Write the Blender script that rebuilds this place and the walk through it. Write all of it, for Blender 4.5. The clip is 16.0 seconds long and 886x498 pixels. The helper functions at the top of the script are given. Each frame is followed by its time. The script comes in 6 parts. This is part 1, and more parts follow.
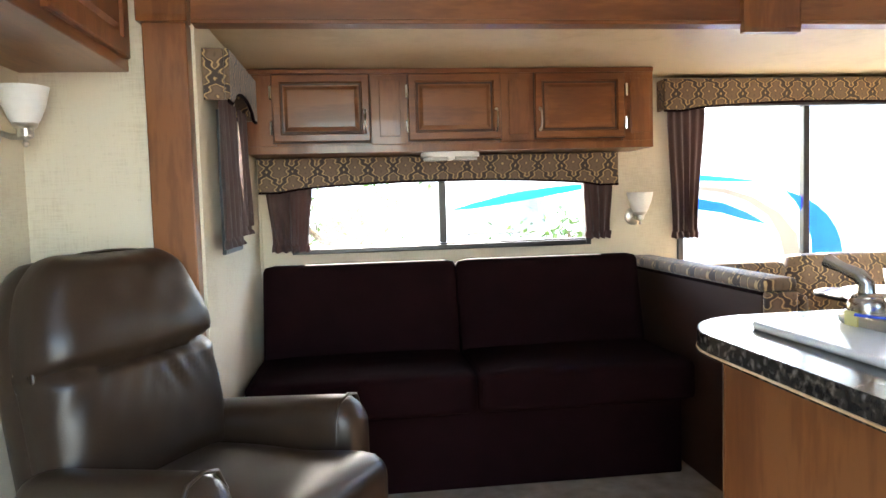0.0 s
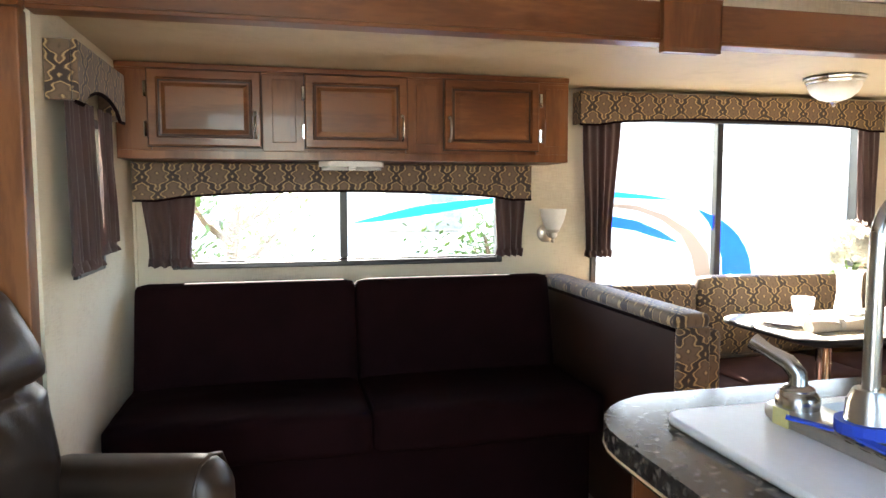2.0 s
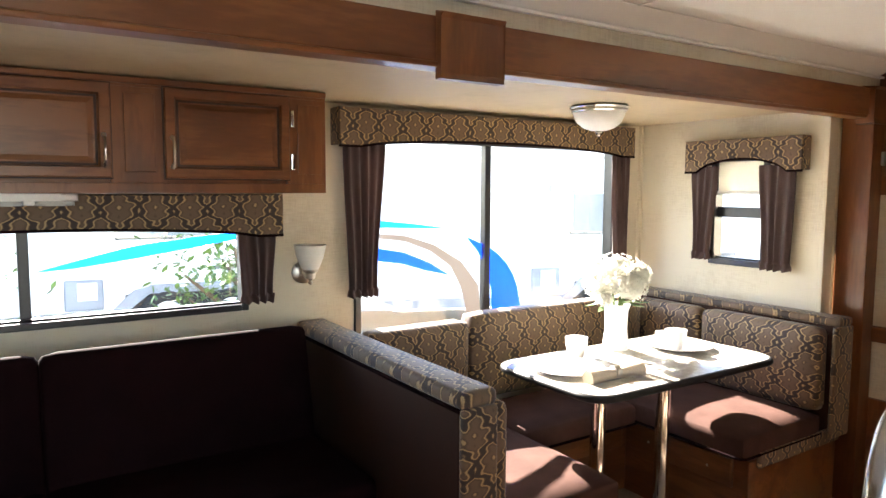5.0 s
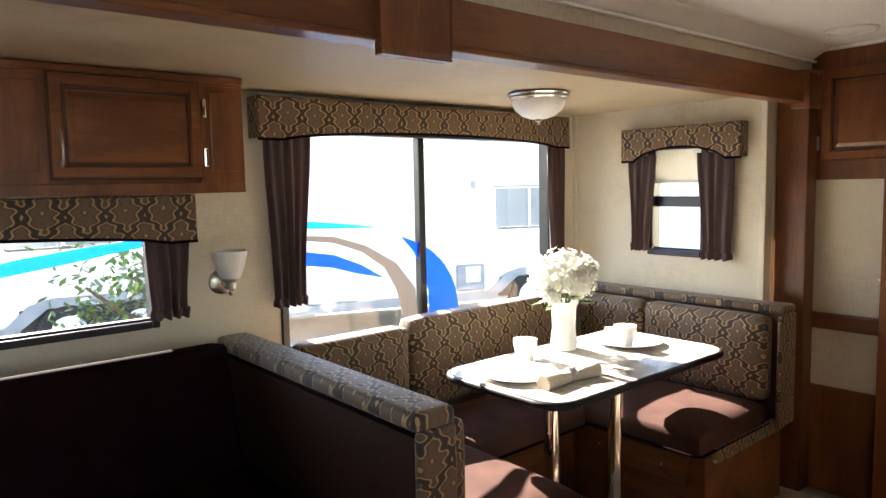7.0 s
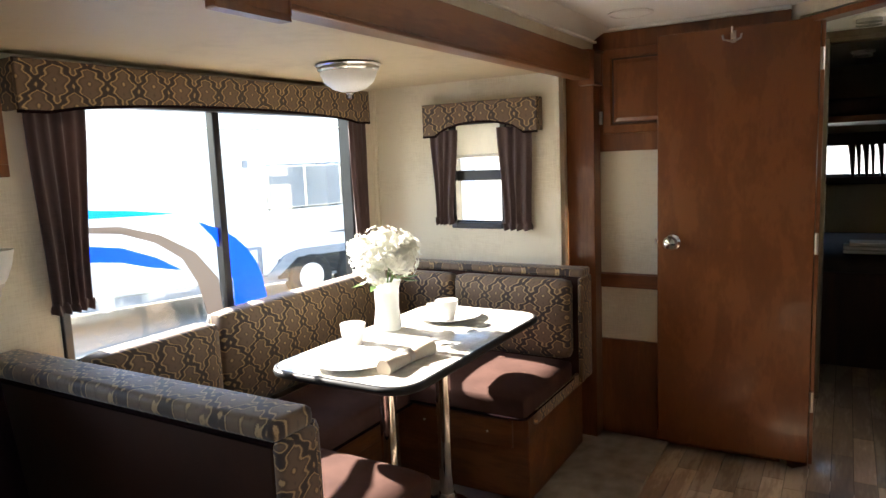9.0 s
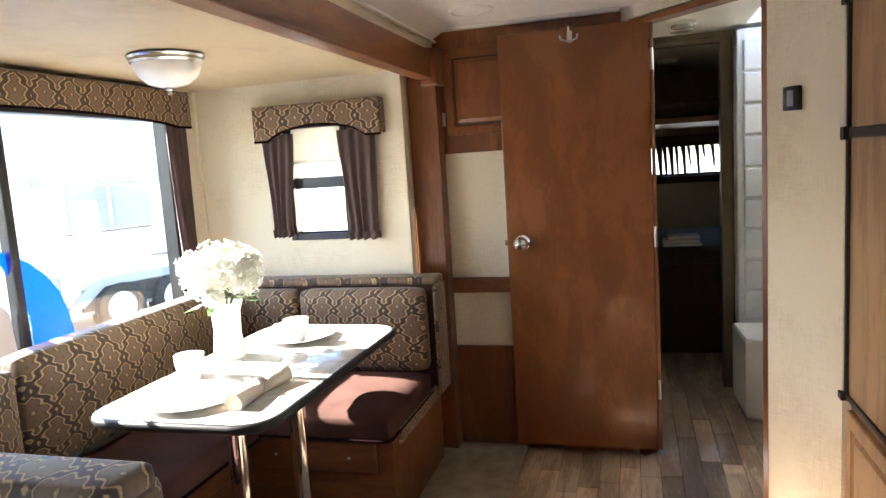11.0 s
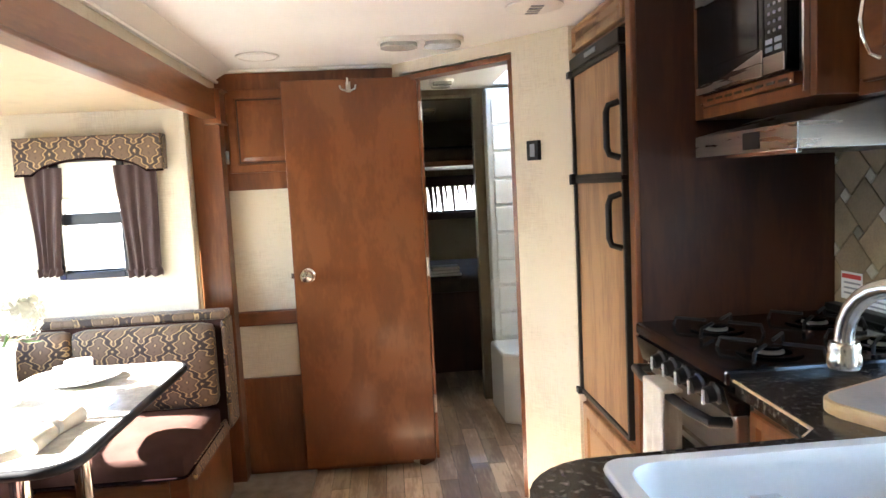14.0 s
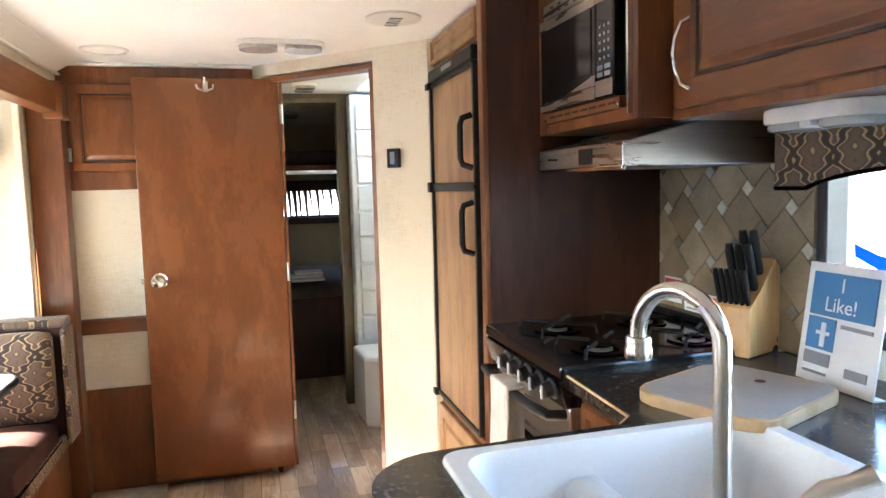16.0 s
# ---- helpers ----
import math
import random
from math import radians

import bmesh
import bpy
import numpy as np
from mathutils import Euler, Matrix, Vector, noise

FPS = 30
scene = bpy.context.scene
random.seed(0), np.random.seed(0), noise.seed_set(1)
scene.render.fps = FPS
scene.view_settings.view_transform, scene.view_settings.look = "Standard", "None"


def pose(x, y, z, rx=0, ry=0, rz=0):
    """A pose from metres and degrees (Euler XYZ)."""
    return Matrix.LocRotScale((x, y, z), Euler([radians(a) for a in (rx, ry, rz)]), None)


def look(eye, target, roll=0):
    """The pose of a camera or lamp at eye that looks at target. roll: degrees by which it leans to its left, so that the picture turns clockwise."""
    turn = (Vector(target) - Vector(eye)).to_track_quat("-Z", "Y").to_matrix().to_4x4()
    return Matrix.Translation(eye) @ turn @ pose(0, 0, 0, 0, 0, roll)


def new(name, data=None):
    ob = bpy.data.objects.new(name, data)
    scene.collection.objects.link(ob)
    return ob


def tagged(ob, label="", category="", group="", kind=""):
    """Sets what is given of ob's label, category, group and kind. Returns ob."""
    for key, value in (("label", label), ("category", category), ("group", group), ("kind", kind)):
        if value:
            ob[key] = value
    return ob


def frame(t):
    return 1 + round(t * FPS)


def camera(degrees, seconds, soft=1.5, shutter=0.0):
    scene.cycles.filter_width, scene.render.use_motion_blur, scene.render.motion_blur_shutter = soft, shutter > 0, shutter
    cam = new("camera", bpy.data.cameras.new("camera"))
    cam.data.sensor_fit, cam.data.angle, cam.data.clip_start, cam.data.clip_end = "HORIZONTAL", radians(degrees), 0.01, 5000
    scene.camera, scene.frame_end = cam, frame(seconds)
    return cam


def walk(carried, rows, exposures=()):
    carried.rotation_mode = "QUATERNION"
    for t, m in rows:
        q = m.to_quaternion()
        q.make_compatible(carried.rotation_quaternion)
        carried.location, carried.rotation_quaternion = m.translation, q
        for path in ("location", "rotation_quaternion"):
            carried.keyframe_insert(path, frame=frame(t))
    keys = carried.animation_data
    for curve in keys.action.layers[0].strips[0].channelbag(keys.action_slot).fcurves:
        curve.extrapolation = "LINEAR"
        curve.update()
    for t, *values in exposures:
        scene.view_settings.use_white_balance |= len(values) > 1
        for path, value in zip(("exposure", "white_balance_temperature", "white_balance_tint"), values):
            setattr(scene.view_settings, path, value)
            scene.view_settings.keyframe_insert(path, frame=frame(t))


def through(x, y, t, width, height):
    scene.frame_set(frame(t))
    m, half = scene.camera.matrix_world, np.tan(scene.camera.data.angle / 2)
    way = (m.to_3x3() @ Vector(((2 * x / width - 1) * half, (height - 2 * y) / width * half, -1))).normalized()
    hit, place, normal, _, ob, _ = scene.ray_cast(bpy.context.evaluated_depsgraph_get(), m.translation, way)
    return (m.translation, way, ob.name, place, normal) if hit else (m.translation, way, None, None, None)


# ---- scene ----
cam = camera(65.8, 16.0)
PATH = [
    (0, (1.179, 0.097, 1.131), (1.411, 2.079, 1.007), -1.7),
    (0.5, (1.207, 0.145, 1.143), (1.495, 2.117, 0.981), -2.2),
    (1, (1.228, 0.216, 1.154), (1.551, 2.183, 0.988), -1.9),
    (1.5, (1.266, 0.253, 1.197), (1.609, 2.216, 1.03), -0.6),
    (2, (1.3, 0.324, 1.231), (1.757, 2.265, 1.077), -0.1),
    (2.5, (1.325, 0.378, 1.232), (1.881, 2.293, 1.085), 0.1),
    (3, (1.352, 0.457, 1.225), (2.035, 2.333, 1.102), 2.9),
    (3.5, (1.362, 0.564, 1.259), (2.154, 2.398, 1.162), 3.7),
    (4, (1.376, 0.661, 1.318), (2.336, 2.414, 1.253), 2.5),
    (4.2, (1.398, 0.698, 1.341), (2.407, 2.421, 1.23), 2.2),
    (6.3, (1.592, 0.909, 1.414), (2.738, 2.534, 1.202), -1.3),
    (6.5, (1.576, 0.946, 1.403), (2.765, 2.543, 1.207), -0.9),
    (7, (1.568, 1.003, 1.384), (2.849, 2.528, 1.198), -1.2),
    (7.5, (1.544, 1.071, 1.393), (2.956, 2.472, 1.18), -2.3),
    (8, (1.524, 1.127, 1.397), (3.078, 2.363, 1.159), -2.9),
    (8.5, (1.517, 1.175, 1.393), (3.159, 2.289, 1.135), -2.5),
    (11, (1.666, 1.404, 1.339), (3.574, 1.947, 1.087), -3.7),
    (11.5, (1.647, 1.385, 1.338), (3.598, 1.758, 1.102), -3.4),
    (12, (1.612, 1.407, 1.338), (3.594, 1.568, 1.118), -3.0),
    (12.5, (1.559, 1.474, 1.336), (3.55, 1.477, 1.143), -2.6),
    (13, (1.506, 1.501, 1.345), (3.497, 1.448, 1.161), -2.8),
    (13.5, (1.466, 1.499, 1.347), (3.455, 1.407, 1.165), -3.0),
    (14, (1.433, 1.495, 1.35), (3.419, 1.343, 1.165), -2.9),
    (14.5, (1.407, 1.493, 1.351), (3.384, 1.252, 1.171), -2.4),
    (15, (1.392, 1.485, 1.352), (3.356, 1.158, 1.168), -2.2),
    (15.5, (1.383, 1.477, 1.353), (3.327, 1.046, 1.17), -1.7),
    (16, (1.38, 1.468, 1.353), (3.3, 0.94, 1.169), -1.5),
]
K = 1.06  # plan units to metres
walk(cam, [(t, look(Vector(e), Vector(a), r)) for t, e, a, r in PATH],
     [(0, 4.55, 7000, 12), (2.5, 4.25, 6950, 12), (4.2, 4.1, 6900, 12), (6.5, 3.5, 6900, 12), (8.5, 3.3, 6800, 11), (11, 4.0, 6500, 10), (13, 4.6, 6350, 10), (16, 5.17, 6250, 10)])

# ---- world, sun ----
SUN = Vector((0.03, 1.0, 0.6)).normalized()
world = bpy.data.worlds.new("world")
scene.world = world
world.use_nodes = True
sky = world.node_tree.nodes.new("ShaderNodeTexSky")
sky.sky_type, sky.sun_disc = "NISHITA", False
sky.sun_elevation = math.asin(SUN.z)
sky.sun_rotation = math.atan2(SUN.x, SUN.y)
world.node_tree.links.new(sky.outputs[0], world.node_tree.nodes["Background"].inputs[0])
world.node_tree.nodes["Background"].inputs[1].default_value = 0.12
sun = new("sun", bpy.data.lights.new("sun", "SUN"))
sun.data.energy, sun.data.angle, sun.data.color = 5.0, radians(0.5), (1, 0.96, 0.9)
sun.matrix_world = look(SUN * 20, (0, 0, 0))


# ---- materials ----
def node_material(name, rough=0.5, metal=0.0, coat=0.0, sheen=0.0, spec=0.5):
    m = bpy.data.materials.new(name)
    m.use_nodes = True
    b = m.node_tree.nodes["Principled BSDF"]
    b.inputs["Roughness"].default_value, b.inputs["Metallic"].default_value = rough, metal
    b.inputs["Coat Weight"].default_value, b.inputs["Sheen Weight"].default_value = coat, sheen
    b.inputs["Specular IOR Level"].default_value = spec
    return m, m.node_tree, b


def nd(tree, kind, **values):
    n = tree.nodes.new("ShaderNode" + kind)
    for k, v in values.items():
        if k in n.inputs:
            n.inputs[k].default_value = v
        else:
            setattr(n, k, v)
    return n


def coords(tree, scale=(1, 1, 1), turn=(0, 0, 0)):
    c, mp = nd(tree, "TexCoord"), nd(tree, "Mapping")
    mp.inputs["Scale"].default_value, mp.inputs["Rotation"].default_value = scale, turn
    tree.links.new(c.outputs["Object"], mp.inputs[0])
    return mp.outputs[0]


def ramp(tree, fac, stops):
    r = nd(tree, "ValToRGB")
    el = r.color_ramp.elements
    while len(el) < len(stops):
        el.new(0.5)
    for e, (p, c) in zip(el, stops):
        e.position, e.color = p, (*c, 1)
    tree.links.new(fac, r.inputs[0])
    return r.outputs[0]


def bump(tree, b, height, strength, dist=0.002):
    n = nd(tree, "Bump", Strength=strength, Distance=dist)
    tree.links.new(height, n.inputs["Height"])
    tree.links.new(n.outputs[0], b.inputs["Normal"])


def mottled(name, c1, c2, scale=6, rough=0.5, fine=220, relief=0.15, stretch=(1, 1, 1), vary=0.0, **kw):
    """A two-scale surface: broad mottling, fine grain in colour, roughness and relief."""
    m, t, b = node_material(name, rough, **kw)
    v = coords(t, stretch)
    big, small = nd(t, "TexNoise", Scale=scale, Detail=5.0), nd(t, "TexNoise", Scale=fine, Detail=3.0)
    t.links.new(v, big.inputs[0]), t.links.new(v, small.inputs[0])
    mix = nd(t, "Math", operation="MULTIPLY_ADD")
    mix.inputs[1].default_value = 0.45
    t.links.new(small.outputs[0], mix.inputs[0]), t.links.new(big.outputs[0], mix.inputs[2])
    col = ramp(t, mix.outputs[0], [(0.45, c1), (0.95, c2)])
    if vary:
        info, hsv = nd(t, "ObjectInfo"), nd(t, "HueSaturation")
        mr = nd(t, "MapRange")
        mr.inputs[3].default_value, mr.inputs[4].default_value = 1 - vary, 1 + vary
        t.links.new(info.outputs["Random"], mr.inputs[0]), t.links.new(mr.outputs[0], hsv.inputs["Value"]), t.links.new(col, hsv.inputs["Color"])
        col = hsv.outputs[0]
    t.links.new(col, b.inputs["Base Color"])
    rr = nd(t, "MapRange")
    rr.inputs[3].default_value, rr.inputs[4].default_value = max(0.02, rough - 0.08), min(1, rough + 0.1)
    t.links.new(big.outputs[0], rr.inputs[0]), t.links.new(rr.outputs[0], b.inputs["Roughness"])
    if relief:
        bump(t, b, small.outputs[0], relief)
    return m


def wood(name, dark, mid, light, axis=2, rough=0.35, scale=1.0, vary=0.0, streak=6.0):
    """Stained wood with grain along the given axis."""
    m, t, b = node_material(name, rough, coat=0.15)
    st = [9 * scale] * 3
    st[axis] = 9 * scale / streak
    v = coords(t, st)
    a, g = nd(t, "TexNoise", Scale=1.0, Detail=6.0, Distortion=0.6), nd(t, "TexNoise", Scale=9.0, Detail=3.0)
    blot = nd(t, "TexNoise", Scale=2.2, Detail=3.0)
    t.links.new(v, a.inputs[0]), t.links.new(v, g.inputs[0]), t.links.new(coords(t), blot.inputs[0])
    ad = nd(t, "Math", operation="MULTIPLY_ADD")
    ad.inputs[1].default_value = 0.35
    t.links.new(g.outputs[0], ad.inputs[0]), t.links.new(a.outputs[0], ad.inputs[2])
    ad2 = nd(t, "Math", operation="MULTIPLY_ADD")
    ad2.inputs[1].default_value = 0.5
    t.links.new(blot.outputs[0], ad2.inputs[0]), t.links.new(ad.outputs[0], ad2.inputs[2])
    col = ramp(t, ad2.outputs[0], [(0.6, dark), (0.9, mid), (1.0, light)])
    if vary:
        info, hsv, mr = nd(t, "ObjectInfo"), nd(t, "HueSaturation"), nd(t, "MapRange")
        mr.inputs[3].default_value, mr.inputs[4].default_value = 1 - vary, 1 + vary
        t.links.new(info.outputs["Random"], mr.inputs[0]), t.links.new(mr.outputs[0], hsv.inputs["Value"]), t.links.new(col, hsv.inputs["Color"])
        col = hsv.outputs[0]
    t.links.new(col, b.inputs["Base Color"])
    bump(t, b, ad.outputs[0], 0.12, 0.001)
    return m


def weave(name, c1, c2, rough=0.85, pitch=0.0022, sheen=0.0, blot=3.0):
    """Woven cloth or linen-faced paper."""
    m, t, b = node_material(name, rough, sheen=sheen)
    k = 1 / pitch
    n1, n2 = nd(t, "TexNoise", Scale=1.0, Detail=2.0), nd(t, "TexNoise", Scale=1.0, Detail=2.0)
    t.links.new(coords(t, (k, k, k * 0.08)), n1.inputs[0]), t.links.new(coords(t, (k * 0.08, k * 0.08, k)), n2.inputs[0])
    big = nd(t, "TexNoise", Scale=blot, Detail=4.0)
    t.links.new(coords(t), big.inputs[0])
    ad, ad2 = nd(t, "Math", operation="ADD"), nd(t, "Math", operation="MULTIPLY_ADD")
    t.links.new(n1.outputs[0], ad.inputs[0]), t.links.new(n2.outputs[0], ad.inputs[1])
    ad2.inputs[1].default_value = 0.5
    t.links.new(ad.outputs[0], ad2.inputs[0]), t.links.new(big.outputs[0], ad2.inputs[2])
    t.links.new(ramp(t, ad2.outputs[0], [(0.7, c1), (1.0, c2)]), b.inputs["Base Color"])
    bump(t, b, ad.outputs[0], 0.25, 0.001)
    return m


def damask(name, flat=False):
    """Ogee-patterned upholstery: dark trellis on tan with paler medallions."""
    m, t, b = node_material(name, 0.6, sheen=0.2)
    c, s = nd(t, "TexCoord"), nd(t, "SeparateXYZ")
    t.links.new(c.outputs["Object"], s.inputs[0])

    def op(kind, a, bb=0.0, cc=None):
        n = nd(t, "Math", operation=kind)
        for i, v in enumerate((a, bb, cc)):
            if v is None:
                continue
            if isinstance(v, (int, float)):
                n.inputs[i].default_value = v
            else:
                t.links.new(v, n.inputs[i])
        return n.outputs[0]

    wob = nd(t, "TexNoise", Scale=13.0, Detail=2.0)
    t.links.new(c.outputs["Object"], wob.inputs[0])
    jit = op("MULTIPLY", op("SUBTRACT", wob.outputs[0], 0.5), 0.2)
    u = op("ADD", op("DIVIDE", s.outputs[0] if flat else op("ADD", s.outputs[0], s.outputs[1]), 0.115), jit)
    v = op("ADD", op("DIVIDE", s.outputs[1] if flat else s.outputs[2], 0.165), jit)
    wave = op("MULTIPLY", op("COSINE", op("MULTIPLY", v, 2 * math.pi)), 0.2)
    wave = op("ADD", wave, op("MULTIPLY", op("SINE", op("MULTIPLY", v, 10 * math.pi)), 0.06))
    d1 = op("PINGPONG", op("SUBTRACT", u, wave), 0.5)
    d2 = op("PINGPONG", op("SUBTRACT", op("ADD", u, wave), 0.5), 0.5)
    near = op("MINIMUM", d1, d2)
    fine = nd(t, "TexNoise", Scale=420.0, Detail=2.0)
    broad = nd(t, "TexNoise", Scale=30.0, Detail=3.0)
    t.links.new(c.outputs["Object"], fine.inputs[0]), t.links.new(c.outputs["Object"], broad.inputs[0])
    d = op("ADD", near, op("MULTIPLY", op("SUBTRACT", fine.outputs[0], 0.5), 0.07))
    d = op("ADD", d, op("MULTIPLY", op("SUBTRACT", broad.outputs[0], 0.5), 0.08))
    dark, gold, mid, tan = (0.032, 0.016, 0.01), (0.45, 0.3, 0.14), (0.092, 0.053, 0.028), (0.145, 0.09, 0.05)
    base = ramp(t, d, [(0.0, dark), (0.055, dark), (0.078, mid), (0.1, gold), (0.125, gold), (0.15, mid), (0.24, tan), (0.38, tan), (0.44, mid), (0.48, gold)])
    t.links.new(base, b.inputs["Base Color"])
    bump(t, b, op("ADD", op("MULTIPLY", d, 2.0), fine.outputs[0]), 0.3, 0.001)
    return m


def speckle(name):
    """Dark granite-look laminate."""
    m, t, b = node_material(name, 0.16)
    v = coords(t)
    vo, n, n2 = nd(t, "TexVoronoi", Scale=240.0), nd(t, "TexNoise", Scale=75.0, Detail=6.0), nd(t, "TexNoise", Scale=9.0, Detail=3.0)
    for k in (vo, n, n2):
        t.links.new(v, k.inputs[0])
    a = ramp(t, n.outputs[0], [(0.35, (0.012, 0.011, 0.01)), (0.55, (0.04, 0.034, 0.028)), (0.72, (0.2, 0.18, 0.155))])
    f = ramp(t, vo.outputs["Distance"], [(0.05, (1, 1, 1)), (0.13, (0, 0, 0))])
    mx = nd(t, "MixRGB")
    mx.inputs[2].default_value = (0.16, 0.14, 0.12, 1)
    t.links.new(f, mx.inputs[0]), t.links.new(a, mx.inputs[1])
    t.links.new(mx.outputs[0], b.inputs["Base Color"])
    bump(t, b, n2.outputs[0], 0.05, 0.001)
    return m


def glass(name, tint=(1, 1, 1), mixin=0.08):
    m, t, b = node_material(name)
    tr, gl, mx = nd(t, "BsdfTransparent"), nd(t, "BsdfGlossy", Roughness=0.02), nd(t, "MixShader", Fac=mixin)
    tr.inputs[0].default_value = (*tint, 1)
    t.links.new(tr.outputs[0], mx.inputs[1]), t.links.new(gl.outputs[0], mx.inputs[2])
    t.links.new(mx.outputs[0], t.nodes["Material Output"].inputs[0])
    return m


def decal(name, colour, through=0.5):
    """Coloured film on a pane: half lets tinted daylight through."""
    m, t, b = node_material(name, 0.4)
    b.inputs["Base Color"].default_value = (*colour, 1)
    tl, mx = nd(t, "BsdfTranslucent"), nd(t, "MixShader", Fac=through)
    tl.inputs[0].default_value = (*colour, 1)
    t.links.new(b.outputs[0], mx.inputs[1]), t.links.new(tl.outputs[0], mx.inputs[2])
    t.links.new(mx.outputs[0], t.nodes["Material Output"].inputs[0])
    return m


def cloth(name, c1, c2, through=0.25):
    m = weave(name, c1, c2, 0.8, 0.003, 0.3)
    t = m.node_tree
    b = t.nodes["Principled BSDF"]
    tl, mx = nd(t, "BsdfTranslucent"), nd(t, "MixShader", Fac=through)
    tl.inputs[0].default_value = (*c2, 1)
    t.links.new(b.outputs[0], mx.inputs[1]), t.links.new(tl.outputs[0], mx.inputs[2])
    t.links.new(mx.outputs[0], t.nodes["Material Output"].inputs[0])
    return m


WALLPAPER = weave("linen_wallpaper", (0.56, 0.48, 0.35), (0.68, 0.61, 0.47), 0.75, 0.004)
CEILING_WHITE = mottled("ceiling_panel", (0.80, 0.79, 0.75), (0.87, 0.86, 0.83), 3, 0.6, 300, 0.05)
# Same cream as the walls; the slide-out's shade is mixed in as tan.
SLIDE_CEILING_SHADED = weave("shaded_slide_ceiling_paper", (0.42, 0.33, 0.20), (0.52, 0.42, 0.27), 0.45, 0.004)
CHERRY = wood("cherry_vertical", (0.088, 0.026, 0.007), (0.16, 0.053, 0.015), (0.21, 0.077, 0.024), 2)
CHERRY_DOOR = wood("cherry_door_skin", (0.125, 0.036, 0.008), (0.165, 0.052, 0.013), (0.205, 0.07, 0.02), 2, 0.3, 0.8, 0.0, 2.5)
CHERRY_X = wood("cherry_lengthwise", (0.088, 0.026, 0.007), (0.16, 0.053, 0.015), (0.21, 0.077, 0.024), 0)
CHERRY_Y = wood("cherry_crosswise", (0.088, 0.026, 0.007), (0.16, 0.053, 0.015), (0.21, 0.077, 0.024), 1)
# Dark cherry, deepened further to carry the tall panel's unlit side in its colour.
CHERRY_SHADED = wood("cherry_shaded_panel", (0.03, 0.0095, 0.005), (0.05, 0.016, 0.008), (0.068, 0.024, 0.011), 2, 0.55)
CHERRY_SHADED.node_tree.nodes["Principled BSDF"].inputs["Coat Weight"].default_value = 0.0
FRIDGE_WOOD = wood("fridge_panel_wood", (0.16, 0.075, 0.03), (0.26, 0.13, 0.055), (0.34, 0.19, 0.085), 2, 0.4)
PALE_WOOD = wood("pale_maple", (0.42, 0.26, 0.12), (0.55, 0.36, 0.18), (0.65, 0.46, 0.26), 0, 0.45)
BLOCK_WOOD = wood("beech_block", (0.4, 0.2, 0.07), (0.55, 0.3, 0.11), (0.62, 0.38, 0.16), 2, 0.45)
PLANK = wood("vinyl_plank", (0.17, 0.105, 0.065), (0.32, 0.22, 0.15), (0.46, 0.35, 0.25), 0, 0.38, 1.0, 0.45)
SOFA = mottled("aubergine_velour", (0.0055, 0.0019, 0.0023), (0.012, 0.0042, 0.005), 9, 0.8, 500, 0.2, spec=0.025)
SEAT_BROWN = mottled("brown_microsuede", (0.046, 0.021, 0.016), (0.08, 0.04, 0.031), 9, 0.85, 500, 0.2, spec=0.1)
LEATHER = mottled("brown_leather", (0.017, 0.009, 0.005), (0.036, 0.02, 0.011), 5, 0.36, 260, 0.22, spec=0.45)
DAMASK, DAMASK_FLAT = damask("ogee_damask"), damask("ogee_damask_flat", True)
CURTAIN = cloth("brown_curtain", (0.05, 0.028, 0.027), (0.092, 0.053, 0.049))
SHADE_CLOTH = cloth("cream_roller_shade", (0.68, 0.65, 0.58), (0.8, 0.77, 0.7), 0.4)
CARPET = mottled("beige_carpet", (0.20, 0.165, 0.125), (0.36, 0.31, 0.25), 14, 0.95, 700, 0.9)
GRANITE = speckle("granite_laminate")
SINK_WHITE = mottled("white_acrylic", (0.72, 0.73, 0.72), (0.8, 0.8, 0.79), 2, 0.22, 80, 0.0)
WHITE_PLASTIC = mottled("white_plastic", (0.68, 0.66, 0.62), (0.78, 0.76, 0.72), 3, 0.35, 90, 0.0)
BLACK = mottled("black_plastic", (0.008, 0.008, 0.009), (0.018, 0.018, 0.019), 8, 0.42, 200, 0.05, spec=0.25)
GLOSS_BLACK = mottled("black_enamel", (0.004, 0.004, 0.005), (0.009, 0.009, 0.01), 5, 0.1, 90, 0.0)
WINDOW_FRAME = mottled("black_window_frame", (0.012, 0.012, 0.014), (0.025, 0.026, 0.03), 8, 0.3, 200, 0.05)
STEEL = mottled("brushed_steel", (0.42, 0.4, 0.37), (0.58, 0.55, 0.5), 3, 0.28, 60, 0.04, (1, 1, 14), metal=1.0)
NICKEL = mottled("brushed_nickel", (0.5, 0.47, 0.43), (0.62, 0.59, 0.54), 3, 0.27, 60, 0.0, metal=1.0)
CHROME = mottled("chrome", (0.75, 0.75, 0.75), (0.85, 0.85, 0.85), 3, 0.06, 60, 0.0, metal=1.0)
FROST = mottled("frosted_glass", (0.72, 0.71, 0.66), (0.82, 0.81, 0.77), 3, 0.3, 60, 0.0)
CERAMIC = mottled("white_ceramic", (0.76, 0.75, 0.72), (0.84, 0.83, 0.81), 3, 0.12, 60, 0.0)
LENS = mottled("ribbed_lens", (0.34, 0.34, 0.32), (0.5, 0.49, 0.46), 4, 0.18, 120, 0.3, (1, 8, 1))
LINEN = mottled("napkin_linen", (0.55, 0.46, 0.34), (0.72, 0.63, 0.5), 12, 0.9, 500, 0.5)
TOWEL = mottled("tea_towel", (0.5, 0.45, 0.38), (0.68, 0.62, 0.54), 20, 0.95, 400, 0.8)
